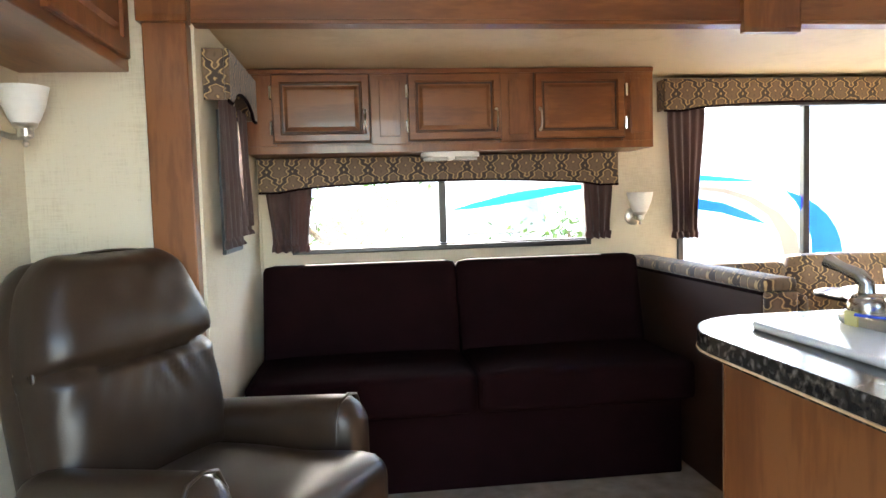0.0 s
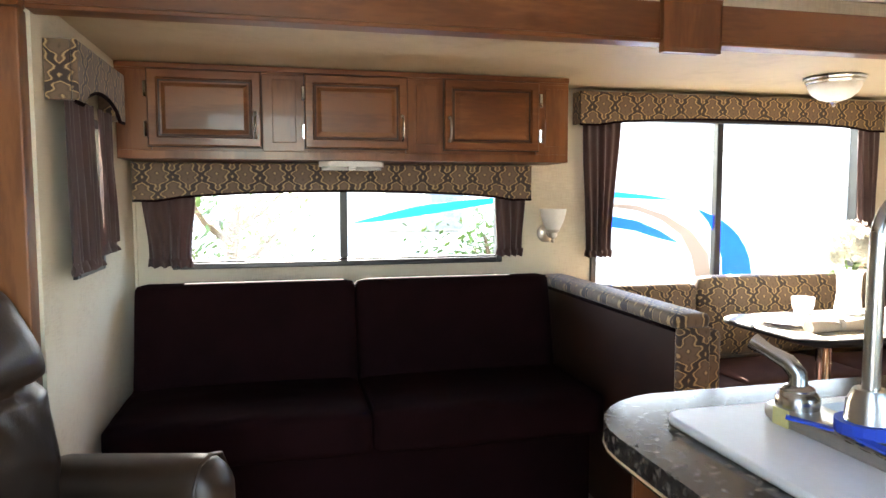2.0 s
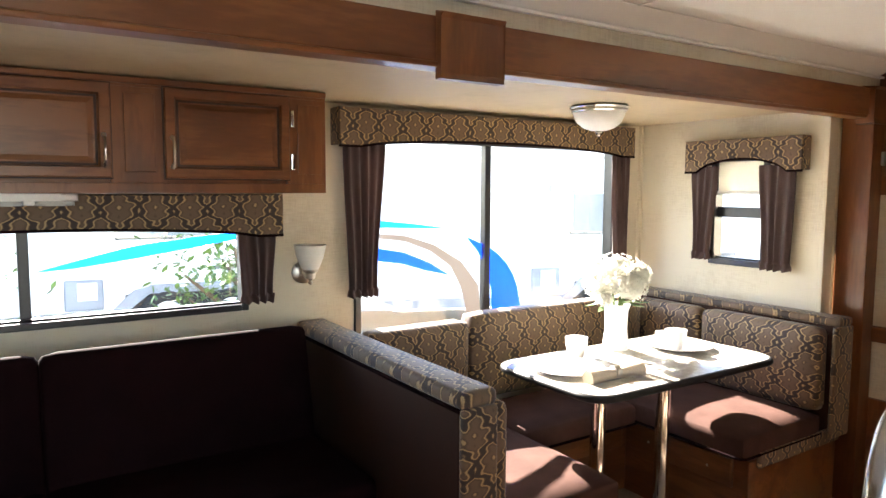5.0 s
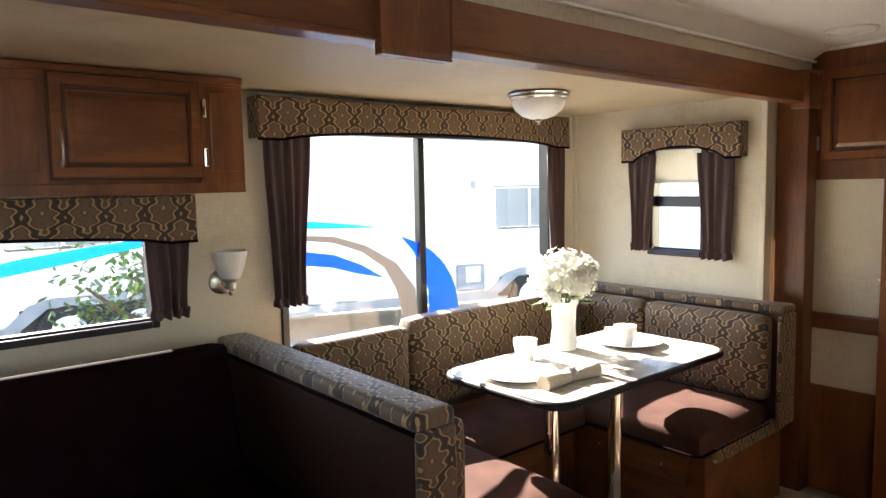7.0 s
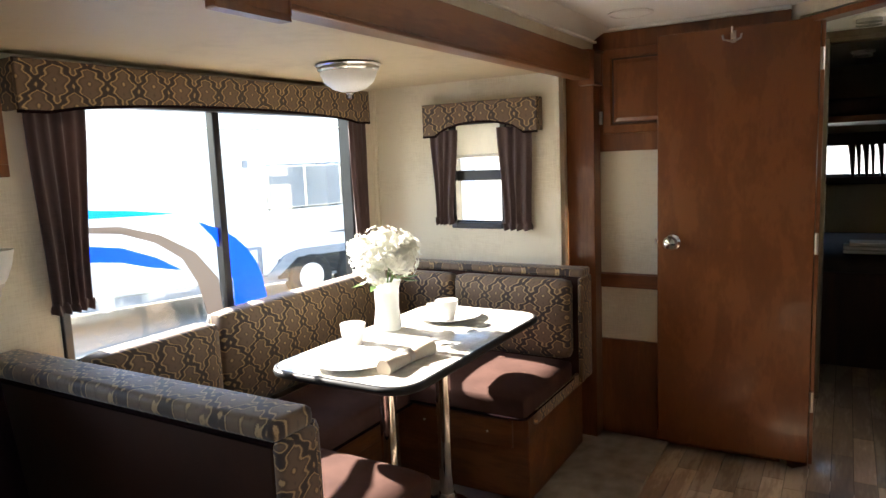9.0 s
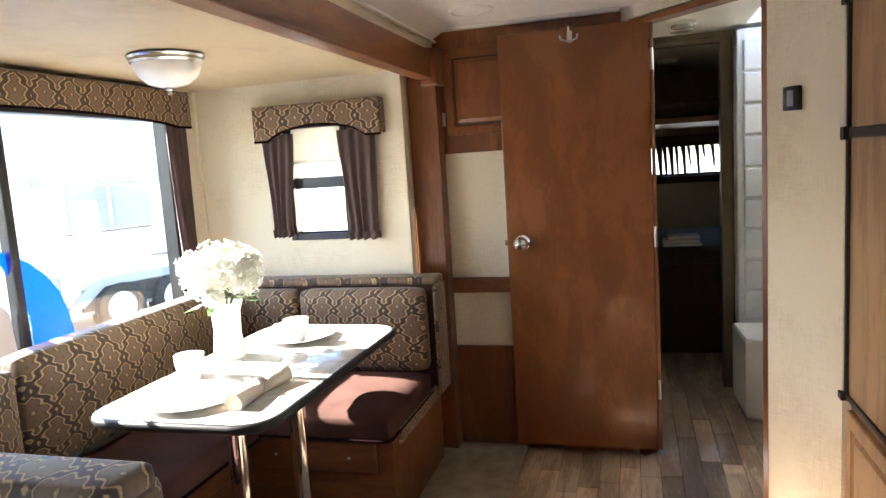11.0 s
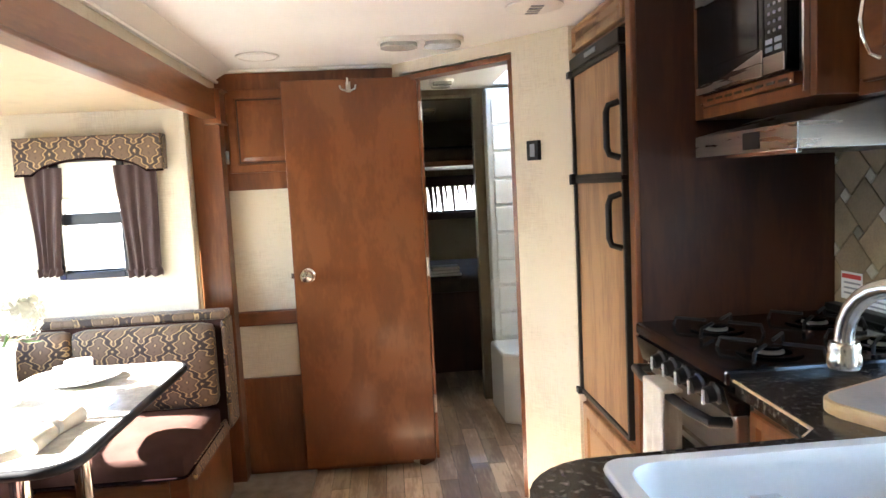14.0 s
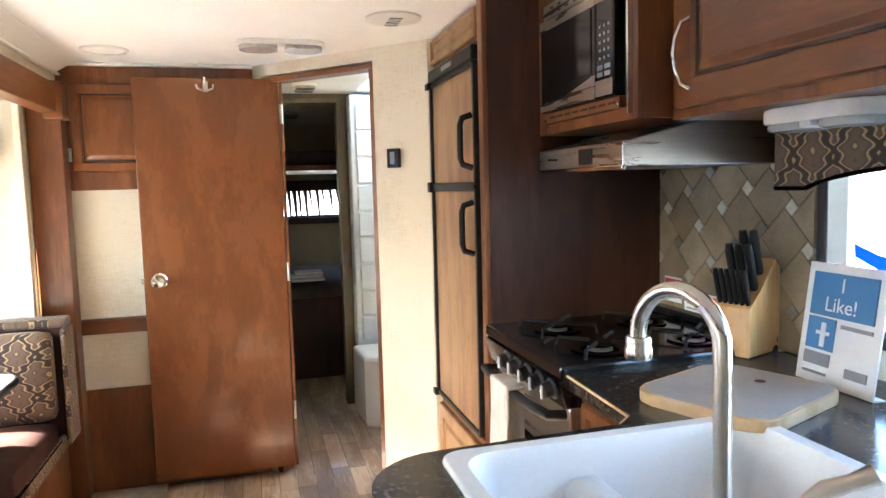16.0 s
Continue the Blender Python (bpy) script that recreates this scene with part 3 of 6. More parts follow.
def pull(bm, u, z, face, out, axis, h=0.045):
    w = [face + out * d for d in (0.0, 0.024, 0.03, 0.024, 0.0)]
    zs = [z - h, z - h * 0.7, z, z + h * 0.7, z + h]
    pts = [(u, a, b) if axis == 1 else (a, u, b) for a, b in zip(w, zs)]
    return tube(bm, pts, [0.007, 0.004, 0.0045, 0.004, 0.007], 8)


small = part("cabinet_door", panel_door(B(), 1.70, 2.085, 1.37, 1.728, 4.43, -1, 0, 0.04), CHERRY_DOOR, aft, "raised-panel cherry cabinet door")
part("glaze_line", glaze(B(), 1.70, 2.085, 1.37, 1.728, 4.43, -1, 0, 0.04), GLAZE_AND_SHADOW, small, "dark line painted for groove stain and door-edge shadow")
for z in (1.44, 1.67):
    part("hinge", hinge(B(), 2.093, z, 4.43, -1, 0), NICKEL, small)

door = thing("door_1", (4.38, 1.29, 0.02), "open flat cherry-stained interior door with chrome knob", "door", "", "structure")
slab_ob = part("slab", box(B(), 4.358, 4.392, 1.258, 1.838, 0.042, 1.748, 0.003), CHERRY_DOOR, door)
knob = part("door_knob", lathe(B(), (4.358, 1.775, 0.912), [(0.0, 0.0), (0.032, 0.001), (0.032, 0.006), (0.014, 0.012), (0.013, 0.028), (0.026, 0.036), (0.03, 0.048), (0.022, 0.06), (0.0, 0.063)], 20, (-1, 0, 0)), CHROME, door, "round chrome knob", 40)
part("latch", box(B(), 4.368, 4.382, 1.835, 1.85, 0.9, 0.925, 0.002), CHROME, door)
hook_ob = part("coat_hook", joined([lambda b: box(b, 4.352, 4.358, 1.542, 1.562, 1.69, 1.735, 0.002)] + [lambda b, s=s: tube(b, [(4.354, 1.552, 1.70), (4.335, 1.552 + s * 0.012, 1.695), (4.32, 1.552 + s * 0.03, 1.70), (4.316, 1.552 + s * 0.034, 1.716)], 0.004, 8) for s in (-1, 1)] + [lambda b: tube(b, [(4.354, 1.552, 1.725), (4.32, 1.552, 1.73), (4.312, 1.552, 1.745)], 0.004, 8)]), NICKEL, door, "double chrome coat hook", 40)
for z in (0.3, 0.92, 1.6):
    part("hinge", tube(B(), [(4.352, 1.25, z - 0.04), (4.352, 1.25, z + 0.04)], 0.007, 8), NICKEL, door)
part("edge_strip", box(B(), 4.362, 4.39, 1.242, 1.256, 0.042, 1.738, 0.002), CHERRY, door)

# slide-out fascia
fascia = thing("slide_fascia", (2.4, 2.1, 1.565), "cherry-stained slide-out header board with joint cover", "header", "", "structure")
part("board", box(B(), 0.54, 4.34, 2.1, 2.15, 1.607, 1.712, 0.004), CHERRY_X, fascia)
part("lower_bead", box(B(), 0.66, 4.26, 2.09, 2.155, 1.594, 1.607, 0.004), CHERRY_X, fascia)
cover = part("joint_cover", prism(B(), [(2.07, 1.716), (2.105, 1.726), (2.105, 1.567), (2.076, 1.567), (2.082, 1.582), (2.082, 1.706)], 0, 2.283, 2.468, 0.004), CHERRY, fascia)
part("end_cover", prism(B(), [(2.068, 1.716), (2.15, 1.726), (2.15, 1.575), (2.076, 1.575), (2.084, 1.592), (2.084, 1.706)], 0, 4.29, 4.4, 0.004), CHERRY, fascia)
part("post", box(B(), 0.535, 0.652, 2.07, 2.13, 0.012, 1.594, 0.004), CHERRY, fascia, "tall cherry-stained side post")
part("corbel", prism(B(), [(2.03, 1.755), (2.1, 1.765), (2.1, 1.59), (2.05, 1.59), (2.056, 1.61), (2.056, 1.73)], 0, 0.525, 0.66, 0.004), CHERRY, fascia)


# ---- windows ----
def window_frame(name, axis, face, out, a0, a1, z0, z1, mullions=(), rails=(), label="", w=0.028, pane_off=0.035):
    th = thing(name, (((a0 + a1) / 2, face, z0) if axis == 1 else (face, (a0 + a1) / 2, z0)), label, "window", "", "structure")

    def bar(b, u0, u1, c, d, lo=-0.012, hi=0.05):
        w0, w1 = sorted((face - out * lo, face - out * hi))
        if axis == 1:
            box(b, u0, u1, w0, w1, c, d, 0.004)
        else:
            box(b, w0, w1, u0, u1, c, d, 0.004)
    part("frame", joined([lambda b: bar(b, a0, a0 + w, z0, z1), lambda b: bar(b, a1 - w, a1, z0, z1), lambda b: bar(b, a0 + w, a1 - w, z0, z0 + w), lambda b: bar(b, a0 + w, a1 - w, z1 - w, z1)]), WINDOW_FRAME, th)
    part("sill_track", joined([lambda b: bar(b, a0 + w, a1 - w, z0 + w, z0 + w + 0.008, 0.004, 0.03)]), WINDOW_FRAME, th)
    for u in mullions:
        part("mullion", joined([lambda b: bar(b, u - 0.016, u + 0.016, z0 + w + 0.009, z1 - w, 0.006, 0.045)]), WINDOW_FRAME, th)
    for z in rails:
        part("rail", joined([lambda b: bar(b, a0 + w, a1 - w, z - 0.024, z + 0.024, 0.006, 0.045)]), WINDOW_FRAME, th)
    g = B()
    p0, p1 = sorted((face - out * pane_off, face - out * (pane_off + 0.004)))
    edges = [a0 + w, *[m + s * 0.016 for m in mullions for s in (-1, 1)], a1 - w]
    for i in range(0, len(edges), 2):
        g = B()
        if axis == 1:
            box(g, edges[i], edges[i + 1], p0, p1, z0 + w, z1 - w)
        else:
            box(g, p0, p1, edges[i], edges[i + 1], z0 + w, z1 - w)
        ob = part("pane", g, GLASS, th)
        ob.visible_shadow = False
    return th


w1 = window_frame("window_1", 1, 3.2, -1, 0.80, 2.175, 0.87, 1.205, [1.481], [], "low wide black-framed window over the sofa with a blue film stripe", 0.024)
w2 = window_frame("window_2", 1, 3.2, -1, 2.60, 4.07, 0.69, 1.53, [3.27], [], "large black-framed dinette window with blue and beige film swooshes")
w3 = window_frame("window_3", 0, 4.26, -1, 2.475, 2.765, 0.965, 1.47, [], [1.21], "small black-framed window with a half-drawn cream shade")
w0 = window_frame("window_4", 0, 0.66, 1, 2.38, 2.70, 0.93, 1.40, [], [1.16], "small black-framed window behind drawn curtains")
w5 = window_frame("window_5", 1, 0.16, 1, 1.76, 2.556, 0.92, 1.36, [2.15], [], "black-framed kitchen window behind the counter")


def film(name, pts, material, parent):
    ob = part(name, prism(B(), pts, 1, 3.229, 3.231), material, parent)
    return ob


film("film_stripe", [(1.505, 1.045), (1.62, 1.075), (1.80, 1.118), (2.0, 1.142), (2.145, 1.153), (2.145, 1.128), (1.95, 1.097), (1.75, 1.068), (1.62, 1.052)], PALE_BLUE_FILM, w1)
film("film_stripe", [(2.632, 1.183), (2.75, 1.179), (2.89, 1.165), (3.08, 1.139), (2.89, 1.146), (2.75, 1.152), (2.632, 1.154)], PALE_BLUE_FILM, w2)
film("film_stripe", [(2.632, 1.072), (2.72, 1.068), (2.85, 1.045), (2.975, 0.995), (3.078, 0.934), (2.947, 0.964), (2.846, 0.996), (2.72, 1.016), (2.632, 1.02)], BLUE_FILM, w2)
film("film_swoosh", [(2.632, 1.13), (2.724, 1.127), (2.85, 1.117), (3.0, 1.071), (3.14, 0.992), (3.238, 0.877), (3.252, 0.725), (3.18, 0.725), (3.141, 0.876), (3.083, 0.974), (2.977, 1.046), (2.85, 1.092), (2.724, 1.108), (2.632, 1.112)], BEIGE_FILM, w2)
film("film_swoosh", [(3.167, 1.1), (3.254, 1.066), (3.254, 0.995), (3.229, 1.036)], BLUE_FILM, w2)
film("film_swoosh", [(3.288, 1.052), (3.34, 1.02), (3.397, 0.97), (3.44, 0.91), (3.465, 0.85), (3.49, 0.725), (3.315, 0.725), (3.312, 0.85), (3.288, 0.93)], BLUE_FILM, w2)

# Blue strip laid on the pane to stand for something blue outside.
part("film_stripe", prism(B(), [(2.488, 1.128), (2.43, 1.108), (2.36, 1.098), (2.36, 1.075), (2.43, 1.078), (2.486, 1.1)], 1, 0.132, 0.134), BLUE_FILM, w5)


# ---- valances and curtains ----
def valance(axis, face, out, a0, a1, z_top, z_end, z_mid, depth=0.09, label="padded ogee-damask window valance with an arched lower edge"):
    base = ((a0 + a1) / 2, face + out * depth / 2, z_end) if axis == 1 else (face + out * depth / 2, (a0 + a1) / 2, z_end)
    th = thing("valance", base, label, "valance", "window valances")
    n, e = 18, min(0.16, (a1 - a0) * 0.2)
    low = [(a0, z_end), (a0 + e * 0.55, z_end)]
    for i in range(n + 1):
        u = a0 + e * 0.55 + (a1 - a0 - 1.1 * e) * i / n
        s = math.sin(math.pi * i / n)
        low.append((u, z_end + (z_mid - z_end) * min(1, s ** 0.6)))
    low += [(a1 - e * 0.55, z_end), (a1, z_end)]
    poly = [(a0, z_top), *low, (a1, z_top)]
    f0, f1 = sorted((face + out * (depth - 0.016), face + out * depth))
    part("face_board", prism(B(), poly, axis, f0, f1, 0.004), DAMASK, th)
    for u0, u1 in ((a0, a0 + 0.014), (a1 - 0.014, a1)):
        c, d = sorted((face + out * 0.002, face + out * (depth - 0.017)))
        part("return", box(B(), *((u0, u1, c, d) if axis == 1 else (c, d, u0, u1)), z_end, z_top, 0.003), DAMASK, th)
    c, d = sorted((face + out * 0.002, face + out * (depth - 0.017)))
    part("top_board", box(B(), *((a0 + 0.015, a1 - 0.015, c, d) if axis == 1 else (c, d, a0 + 0.015, a1 - 0.015)), z_top - 0.014, z_top - 0.001), DAMASK_FLAT, th)
    w = face + out * (depth - 0.006)
    part("piping", tube(B(), [((u, w, z - 0.004) if axis == 1 else (w, u, z - 0.004)) for u, z in low], 0.006, 6), SOFA, th, "dark brown piping", 60)
    return th


valance(1, 3.2, -1, 0.675, 2.281, 1.292, 1.15, 1.187)
valance(1, 3.2, -1, 2.505, 4.115, 1.619, 1.478, 1.515)
valance(0, 4.26, -1, 2.3, 2.87, 1.54, 1.398, 1.455, 0.07)
valance(0, 0.66, 1, 2.2, 2.73, 1.552, 1.402, 1.455, 0.08)
valance(1, 0.16, 1, 1.70, 2.617, 1.4, 1.255, 1.3, 0.075)


def curtain(axis, fixed, a0, a1, z0, z1, waist, folds, gather=0.0, tie=True):
    base = ((a0 + a1) / 2, fixed, z0) if axis == 1 else (fixed, (a0 + a1) / 2, z0)
    th = thing("curtain", base, "brown pleated side curtain hanging below the valance", "curtain", "side curtains")
    part("cloth", pleated(B(), 0 if axis == 1 else 1, fixed, a0, a1, z0 + 0.03, z1, waist, folds, 0.016, 0.003, gather), CURTAIN, th, "", 60)
    w = (a1 - a0) * waist
    m = (a0 + a1) / 2 + gather
    part("hem", pleated(B(), 0 if axis == 1 else 1, fixed, m - w * 0.52, m + w * 0.52, z0, z0 + 0.034, 1.04, folds, 0.018, 0.003), CURTAIN, th, "", 60)
    return th


curtain(1, 3.15, 0.70, 0.90, 0.885, 1.16, 0.78, 5, 0.0)
curtain(1, 3.15, 2.13, 2.265, 0.90, 1.16, 0.85, 4)
curtain(1, 3.15, 2.535, 2.718, 0.885, 1.50, 0.68, 5, -0.006)
curtain(1, 3.15, 4.0, 4.12, 0.90, 1.50, 0.75, 4, 0.012)
curtain(0, 4.215, 2.70, 2.845, 0.985, 1.42, 0.62, 4, 0.012)
curtain(0, 4.215, 2.335, 2.50, 0.965, 1.42, 0.8, 4, -0.005)
curtain(0, 0.70, 2.215, 2.5, 0.955, 1.42, 1.0, 6, 0.02)
curtain(0, 0.70, 2.54, 2.72, 0.985, 1.42, 0.97, 4)
sh = thing("roller_shade", (4.268, 2.62, 1.3), "cream pleated shade drawn a third down the small window", "window shade")
part("fabric", pleated(B(), 1, 4.27, 2.50, 2.745, 1.305, 1.445, 1.0, 3, 0.002, 0.002), SHADE_CLOTH, sh)
part("bottom_rail", box(B(), 4.262, 4.282, 2.50, 2.745, 1.292, 1.306, 0.003), WHITE_PLASTIC, sh)


# ---- living area ----
oc = thing("overhead_cabinet", (1.52, 3.07, 1.297), "cherry-stained three-door overhead cabinet above the sofa", "cabinet")
part("body", box(B(), 0.665, 2.372, 2.955, 3.197, 1.297, 1.632, 0.003), CHERRY_X, oc)
part("face_frame", joined([lambda b: box(b, 0.665, 2.372, 2.938, 2.955, 1.297, 1.328, 0.002), lambda b: box(b, 0.665, 2.372, 2.938, 2.955, 1.608, 1.632, 0.002)] +
                          [lambda b, u=u: box(b, u[0], u[1], 2.938, 2.955, 1.328, 1.608, 0.002) for u in ((0.665, 0.78), (1.165, 1.33), (1.70, 1.86), (2.235, 2.372))]), CHERRY, oc)
for u in (1.20, 1.74, 2.27):
    part("inset_strip", box(B(), u, u + 0.085, 2.932, 2.938, 1.36, 1.59, 0.002), CHERRY, oc)
for u0, u1, hs in ((0.772, 1.16, -1), (1.318, 1.704, -1), (1.85, 2.24, 1)):
    dr = part("cabinet_door", panel_door(B(), u0, u1, 1.342, 1.612, 2.938, -1, 1, 0.034), CHERRY_X, oc, "raised-panel cherry door")
    part("glaze_line", glaze(B(), u0, u1, 1.342, 1.612, 2.938, -1, 1, 0.034), GLAZE_AND_SHADOW, dr, "dark line painted for groove stain and door-edge shadow")
    # Dark sheet behind the door paints a shadow line round its edge.
    part("shadow_outline", prism(B(), [(u0 - 0.004, 1.338), (u1 + 0.004, 1.338), (u1 + 0.004, 1.616), (u0 - 0.004, 1.616)], 1, 2.9365, 2.9379), GLAZE_AND_SHADOW, dr, "dark line painted for groove stain and door-edge shadow")
    hu, pu = (u0 - 0.006, u1 - 0.02) if hs < 0 else (u1 + 0.006, u0 + 0.02)
    for z in (1.40, 1.54):
        part("hinge", hinge(B(), hu, z, 2.938, -1, 1), CHROME, dr)
    part("pull", pull(B(), pu, 1.42, 2.92, -1, 1, 0.045), NICKEL, dr, "", 50)
part("crown", box(B(), 0.665, 2.372, 2.93, 2.956, 1.616, 1.636, 0.004), CHERRY_X, oc)


def ceiling_light(base, axis_long, lx, ly, lz, label):
    x, y, z = base
    th = thing("ceiling_light", base, label, "light fixture", "dome lights")
    part("base", prism(B(), rounded(x - lx, x + lx, y - ly, y + ly, min(lx, ly) * 0.9), 2, z - lz, z - 0.001, 0.006), WHITE_PLASTIC, th)
    for s in (-1, 1):
        c = (x + s * lx * 0.5, y) if axis_long == 0 else (x, y + s * ly * 0.5)
        a, b = (lx * 0.42, ly * 0.8) if axis_long == 0 else (lx * 0.8, ly * 0.42)
        part("lens_cover", prism(B(), rounded(c[0] - a, c[0] + a, c[1] - b, c[1] + b, min(a, b) * 0.7), 2, z - lz - 0.014, z - lz + 0.002, 0.006), LENS, th, "ribbed clear lens")
    if axis_long == 0:
        part("switch", box(B(), x - 0.014, x + 0.014, y - ly * 0.85, y + ly * 0.85, z - lz - 0.012, z - lz + 0.002, 0.004), WHITE_PLASTIC, th)
    else:
        part("switch", box(B(), x - lx * 0.85, x + lx * 0.85, y - 0.014, y + 0.014, z - lz - 0.012, z - lz + 0.002, 0.004), WHITE_PLASTIC, th)
    return th


ceiling_light((1.495, 3.0, 1.297), 0, 0.125, 0.055, 0.022, "white twin-lens dome light under the overhead cabinet")
ceiling_light((3.93, 1.258, CEIL), 1, 0.07, 0.16, 0.018, "white twin-lens dome light on the main ceiling")
ceiling_light((2.33, 0.375, 1.406), 0, 0.125, 0.055, 0.03, "white twin-lens light under the kitchen cabinet")
sp = thing("ceiling_speaker", (4.145, 1.889, CEIL), "round white flush speaker in the ceiling", "speaker")
part("ring", lathe(B(), (4.145, 1.889, CEIL), [(0.085, -0.001), (0.085, -0.006), (0.075, -0.009), (0.073, -0.004)], 28), WHITE_PLASTIC, sp, "", 40)
part("grille", lathe(B(), (4.145, 1.889, CEIL), [(0.072, -0.005), (0.0, -0.008)], 28), CEILING_WHITE, sp)
sm = thing("roof_vent", (3.5, 0.925, CEIL), "small white ceiling fitting with slots", "vent")
part("ring", lathe(B(), (3.5, 0.925, CEIL), [(0.09, -0.001), (0.09, -0.008), (0.07, -0.014), (0.0, -0.014)], 24), WHITE_PLASTIC, sm, "", 40)
for k in range(4):
    part("slot", box(B(), 3.45 + k * 0.03, 3.462 + k * 0.03, 0.905, 0.945, CEIL - 0.0165, CEIL - 0.013), SIGN_GREY, sm)


def sconce(base, out, label):
    """A wall lamp: round plate, arm, socket and a bell-shaped frosted shade."""
    th = thing("wall_sconce", base, label, "wall lamp", "wall sconces")
    p, o = Vector(base), Vector(out)
    part("plate", lathe(B(), p, [(0.0, 0.001), (0.042, 0.001), (0.042, 0.008), (0.03, 0.016), (0.012, 0.02), (0.0, 0.02)], 20, out), NICKEL, th, "", 40)
    e = p + o * 0.085
    part("arm", tube(B(), [p + o * 0.015, p + o * 0.05 + Vector((0, 0, -0.012)), e + Vector((0, 0, -0.014)), e], 0.008, 8), NICKEL, th, "", 60)
    part("socket", lathe(B(), e, [(0.0, -0.04), (0.007, -0.036), (0.009, -0.028), (0.005, -0.022), (0.018, -0.014), (0.02, 0.006), (0.028, 0.012), (0.03, 0.02), (0.0, 0.02)], 16), NICKEL, th, "", 40)
    part("shade", lathe(B(), e, [(0.028, 0.018), (0.036, 0.03), (0.05, 0.065), (0.06, 0.11), (0.056, 0.11), (0.046, 0.066), (0.032, 0.034), (0.0, 0.026)], 22), FROST, th, "frosted glass bell shade", 40)
    return th


sconce((2.383, 3.2, 0.995), (0, -1, 0), "nickel wall sconce with frosted glass shade beside the sofa window")
sconce((0.2, 1.93, 1.285), (1, 0, 0), "nickel wall sconce with frosted glass shade above the armchair")

# cabinet over the armchair
ac = thing("overhead_cabinet", (0.35, 1.6, 1.462), "cherry-stained overhead cabinet on the partition by the armchair", "cabinet")
part("body", box(B(), 0.202, 0.49, 1.0, 2.095, 1.462, CEIL - 0.003, 0.003), CHERRY_Y, ac)
for v0, v1 in ((1.05, 1.52), (1.57, 2.06)):
    part("cabinet_door", panel_door(B(), v0, v1, 1.49, CEIL - 0.03, 0.49, 1, 0, 0.05), CHERRY, ac)

# sofa
sofa = thing("sofa", (1.5, 2.8, 0.012), "dark aubergine velour jackknife sofa with two seat sections", "sofa")
part("base", box(B(), 0.70, 2.31, 2.56, 3.1, 0.012, 0.33, 0.01), SOFA, sofa)
for u0, u1 in ((0.69, 1.5), (1.5, 2.318)):
    bm = cushion(B(), u0, u1, 2.45, 3.02, 0.325, 0.475, 0.028, 0.01, 2, 22)
    for v in bm.verts:
        v.co.z += 0.0035 * noise.noise(Vector((v.co.x * 7, v.co.y * 22, 1.7))) if v.co.z > 0.44 else 0
    part("seat", bm, SOFA, sofa, "", 60)
for u0, u1 in ((0.70, 1.5), (1.5, 2.30)):
    bm = cushion(B(), u0, u1, 2.86, 3.0, 0.43, 0.842, 0.03, 0.008, 1, 16)
    part("backrest", turned(bm, (0, 2.93, 0.45), -13, "X"), SOFA, sofa, "", 60)
for u in (1.51,):
    part("piping", tube(B(), [(u, 2.452, 0.36), (u, 2.455, 0.44), (u, 2.5, 0.47), (u, 2.8, 0.475)], 0.006, 6), SOFA, sofa, "", 60)

# armchair
chair = thing("armchair", (0.68, 1.72, 0.0), "dark brown leather swivel armchair with puckered seams", "armchair")
TURN, CC = 62, (0.69, 1.785, 0)


def chair_part(name, bm, label="", smooth=60, mat=None):
    turned(bm, CC, TURN)
    bmesh.ops.transform(bm, verts=bm.verts, matrix=Matrix.Translation((CC[0] - 0.025, CC[1], 0)) @ Matrix.Scale(1.045, 4) @ Matrix.Translation((-CC[0], -CC[1], 0)))
    return part(name, bm, mat or LEATHER, chair, label, smooth)


def at_chair(x0, x1, y0, y1):
    return CC[0] + x0, CC[0] + x1, CC[1] + y0, CC[1] + y1


def taper(bm):
    """Narrows a chair back towards its rounded top and leans it."""
    for v in bm.verts:
        t_ = max(0, (v.co.z - 0.70) / 0.25)
        v.co.x = CC[0] + (v.co.x - CC[0]) * (1 - 0.3 * t_ ** 2)
    return turned(bm, (0, CC[1] + 0.1, 0.42), -11, "X")


bm = cushion(B(), *at_chair(-0.21, 0.21, -0.44, 0.1), 0.25, 0.43, 0.06, 0.025, 2, 16)
for v in bm.verts:
    v.co.z += 0.03 * max(0, (CC[1] - 0.24 - v.co.y) / 0.2) if v.co.z > 0.34 else 0
chair_part("seat", bm)
chair_part("seat_base", box(B(), *at_chair(-0.22, 0.22, -0.38, 0.16), 0.12, 0.26, 0.03))
bm = cushion(B(), *at_chair(-0.262, 0.262, 0.05, 0.2), 0.38, 0.95, 0.07, 0.03, 1, 40)
for v in bm.verts:
    if v.co.y < CC[1] + 0.14:
        dz = v.co.z - 0.69 - 0.12 * (v.co.x - CC[0]) ** 2
        v.co.y += 0.034 * math.exp(-(dz / 0.011) ** 2) - 0.014 * math.exp(-((dz - 0.07) / 0.06) ** 2)
        x_ = v.co.x - CC[0]
        crease = math.exp(-((dz + 0.05) / 0.045) ** 2) * (0.35 + 0.65 * noise.noise(Vector((x_ * 9, 0, 3))) ** 2 * 4)
        v.co.y += 0.006 * math.sin(x_ * 105 + dz * 60 * (1 if x_ > 0 else -1)) * min(1, crease)
        v.co.y += 0.004 * noise.noise(v.co * 14)
chair_part("backrest", taper(bm), "", 70)
bm = cushion(B(), *at_chair(-0.268, 0.268, 0.12, 0.225), 0.3, 0.945, 0.05, 0.012, 1, 16)
chair_part("back_shell", taper(bm))
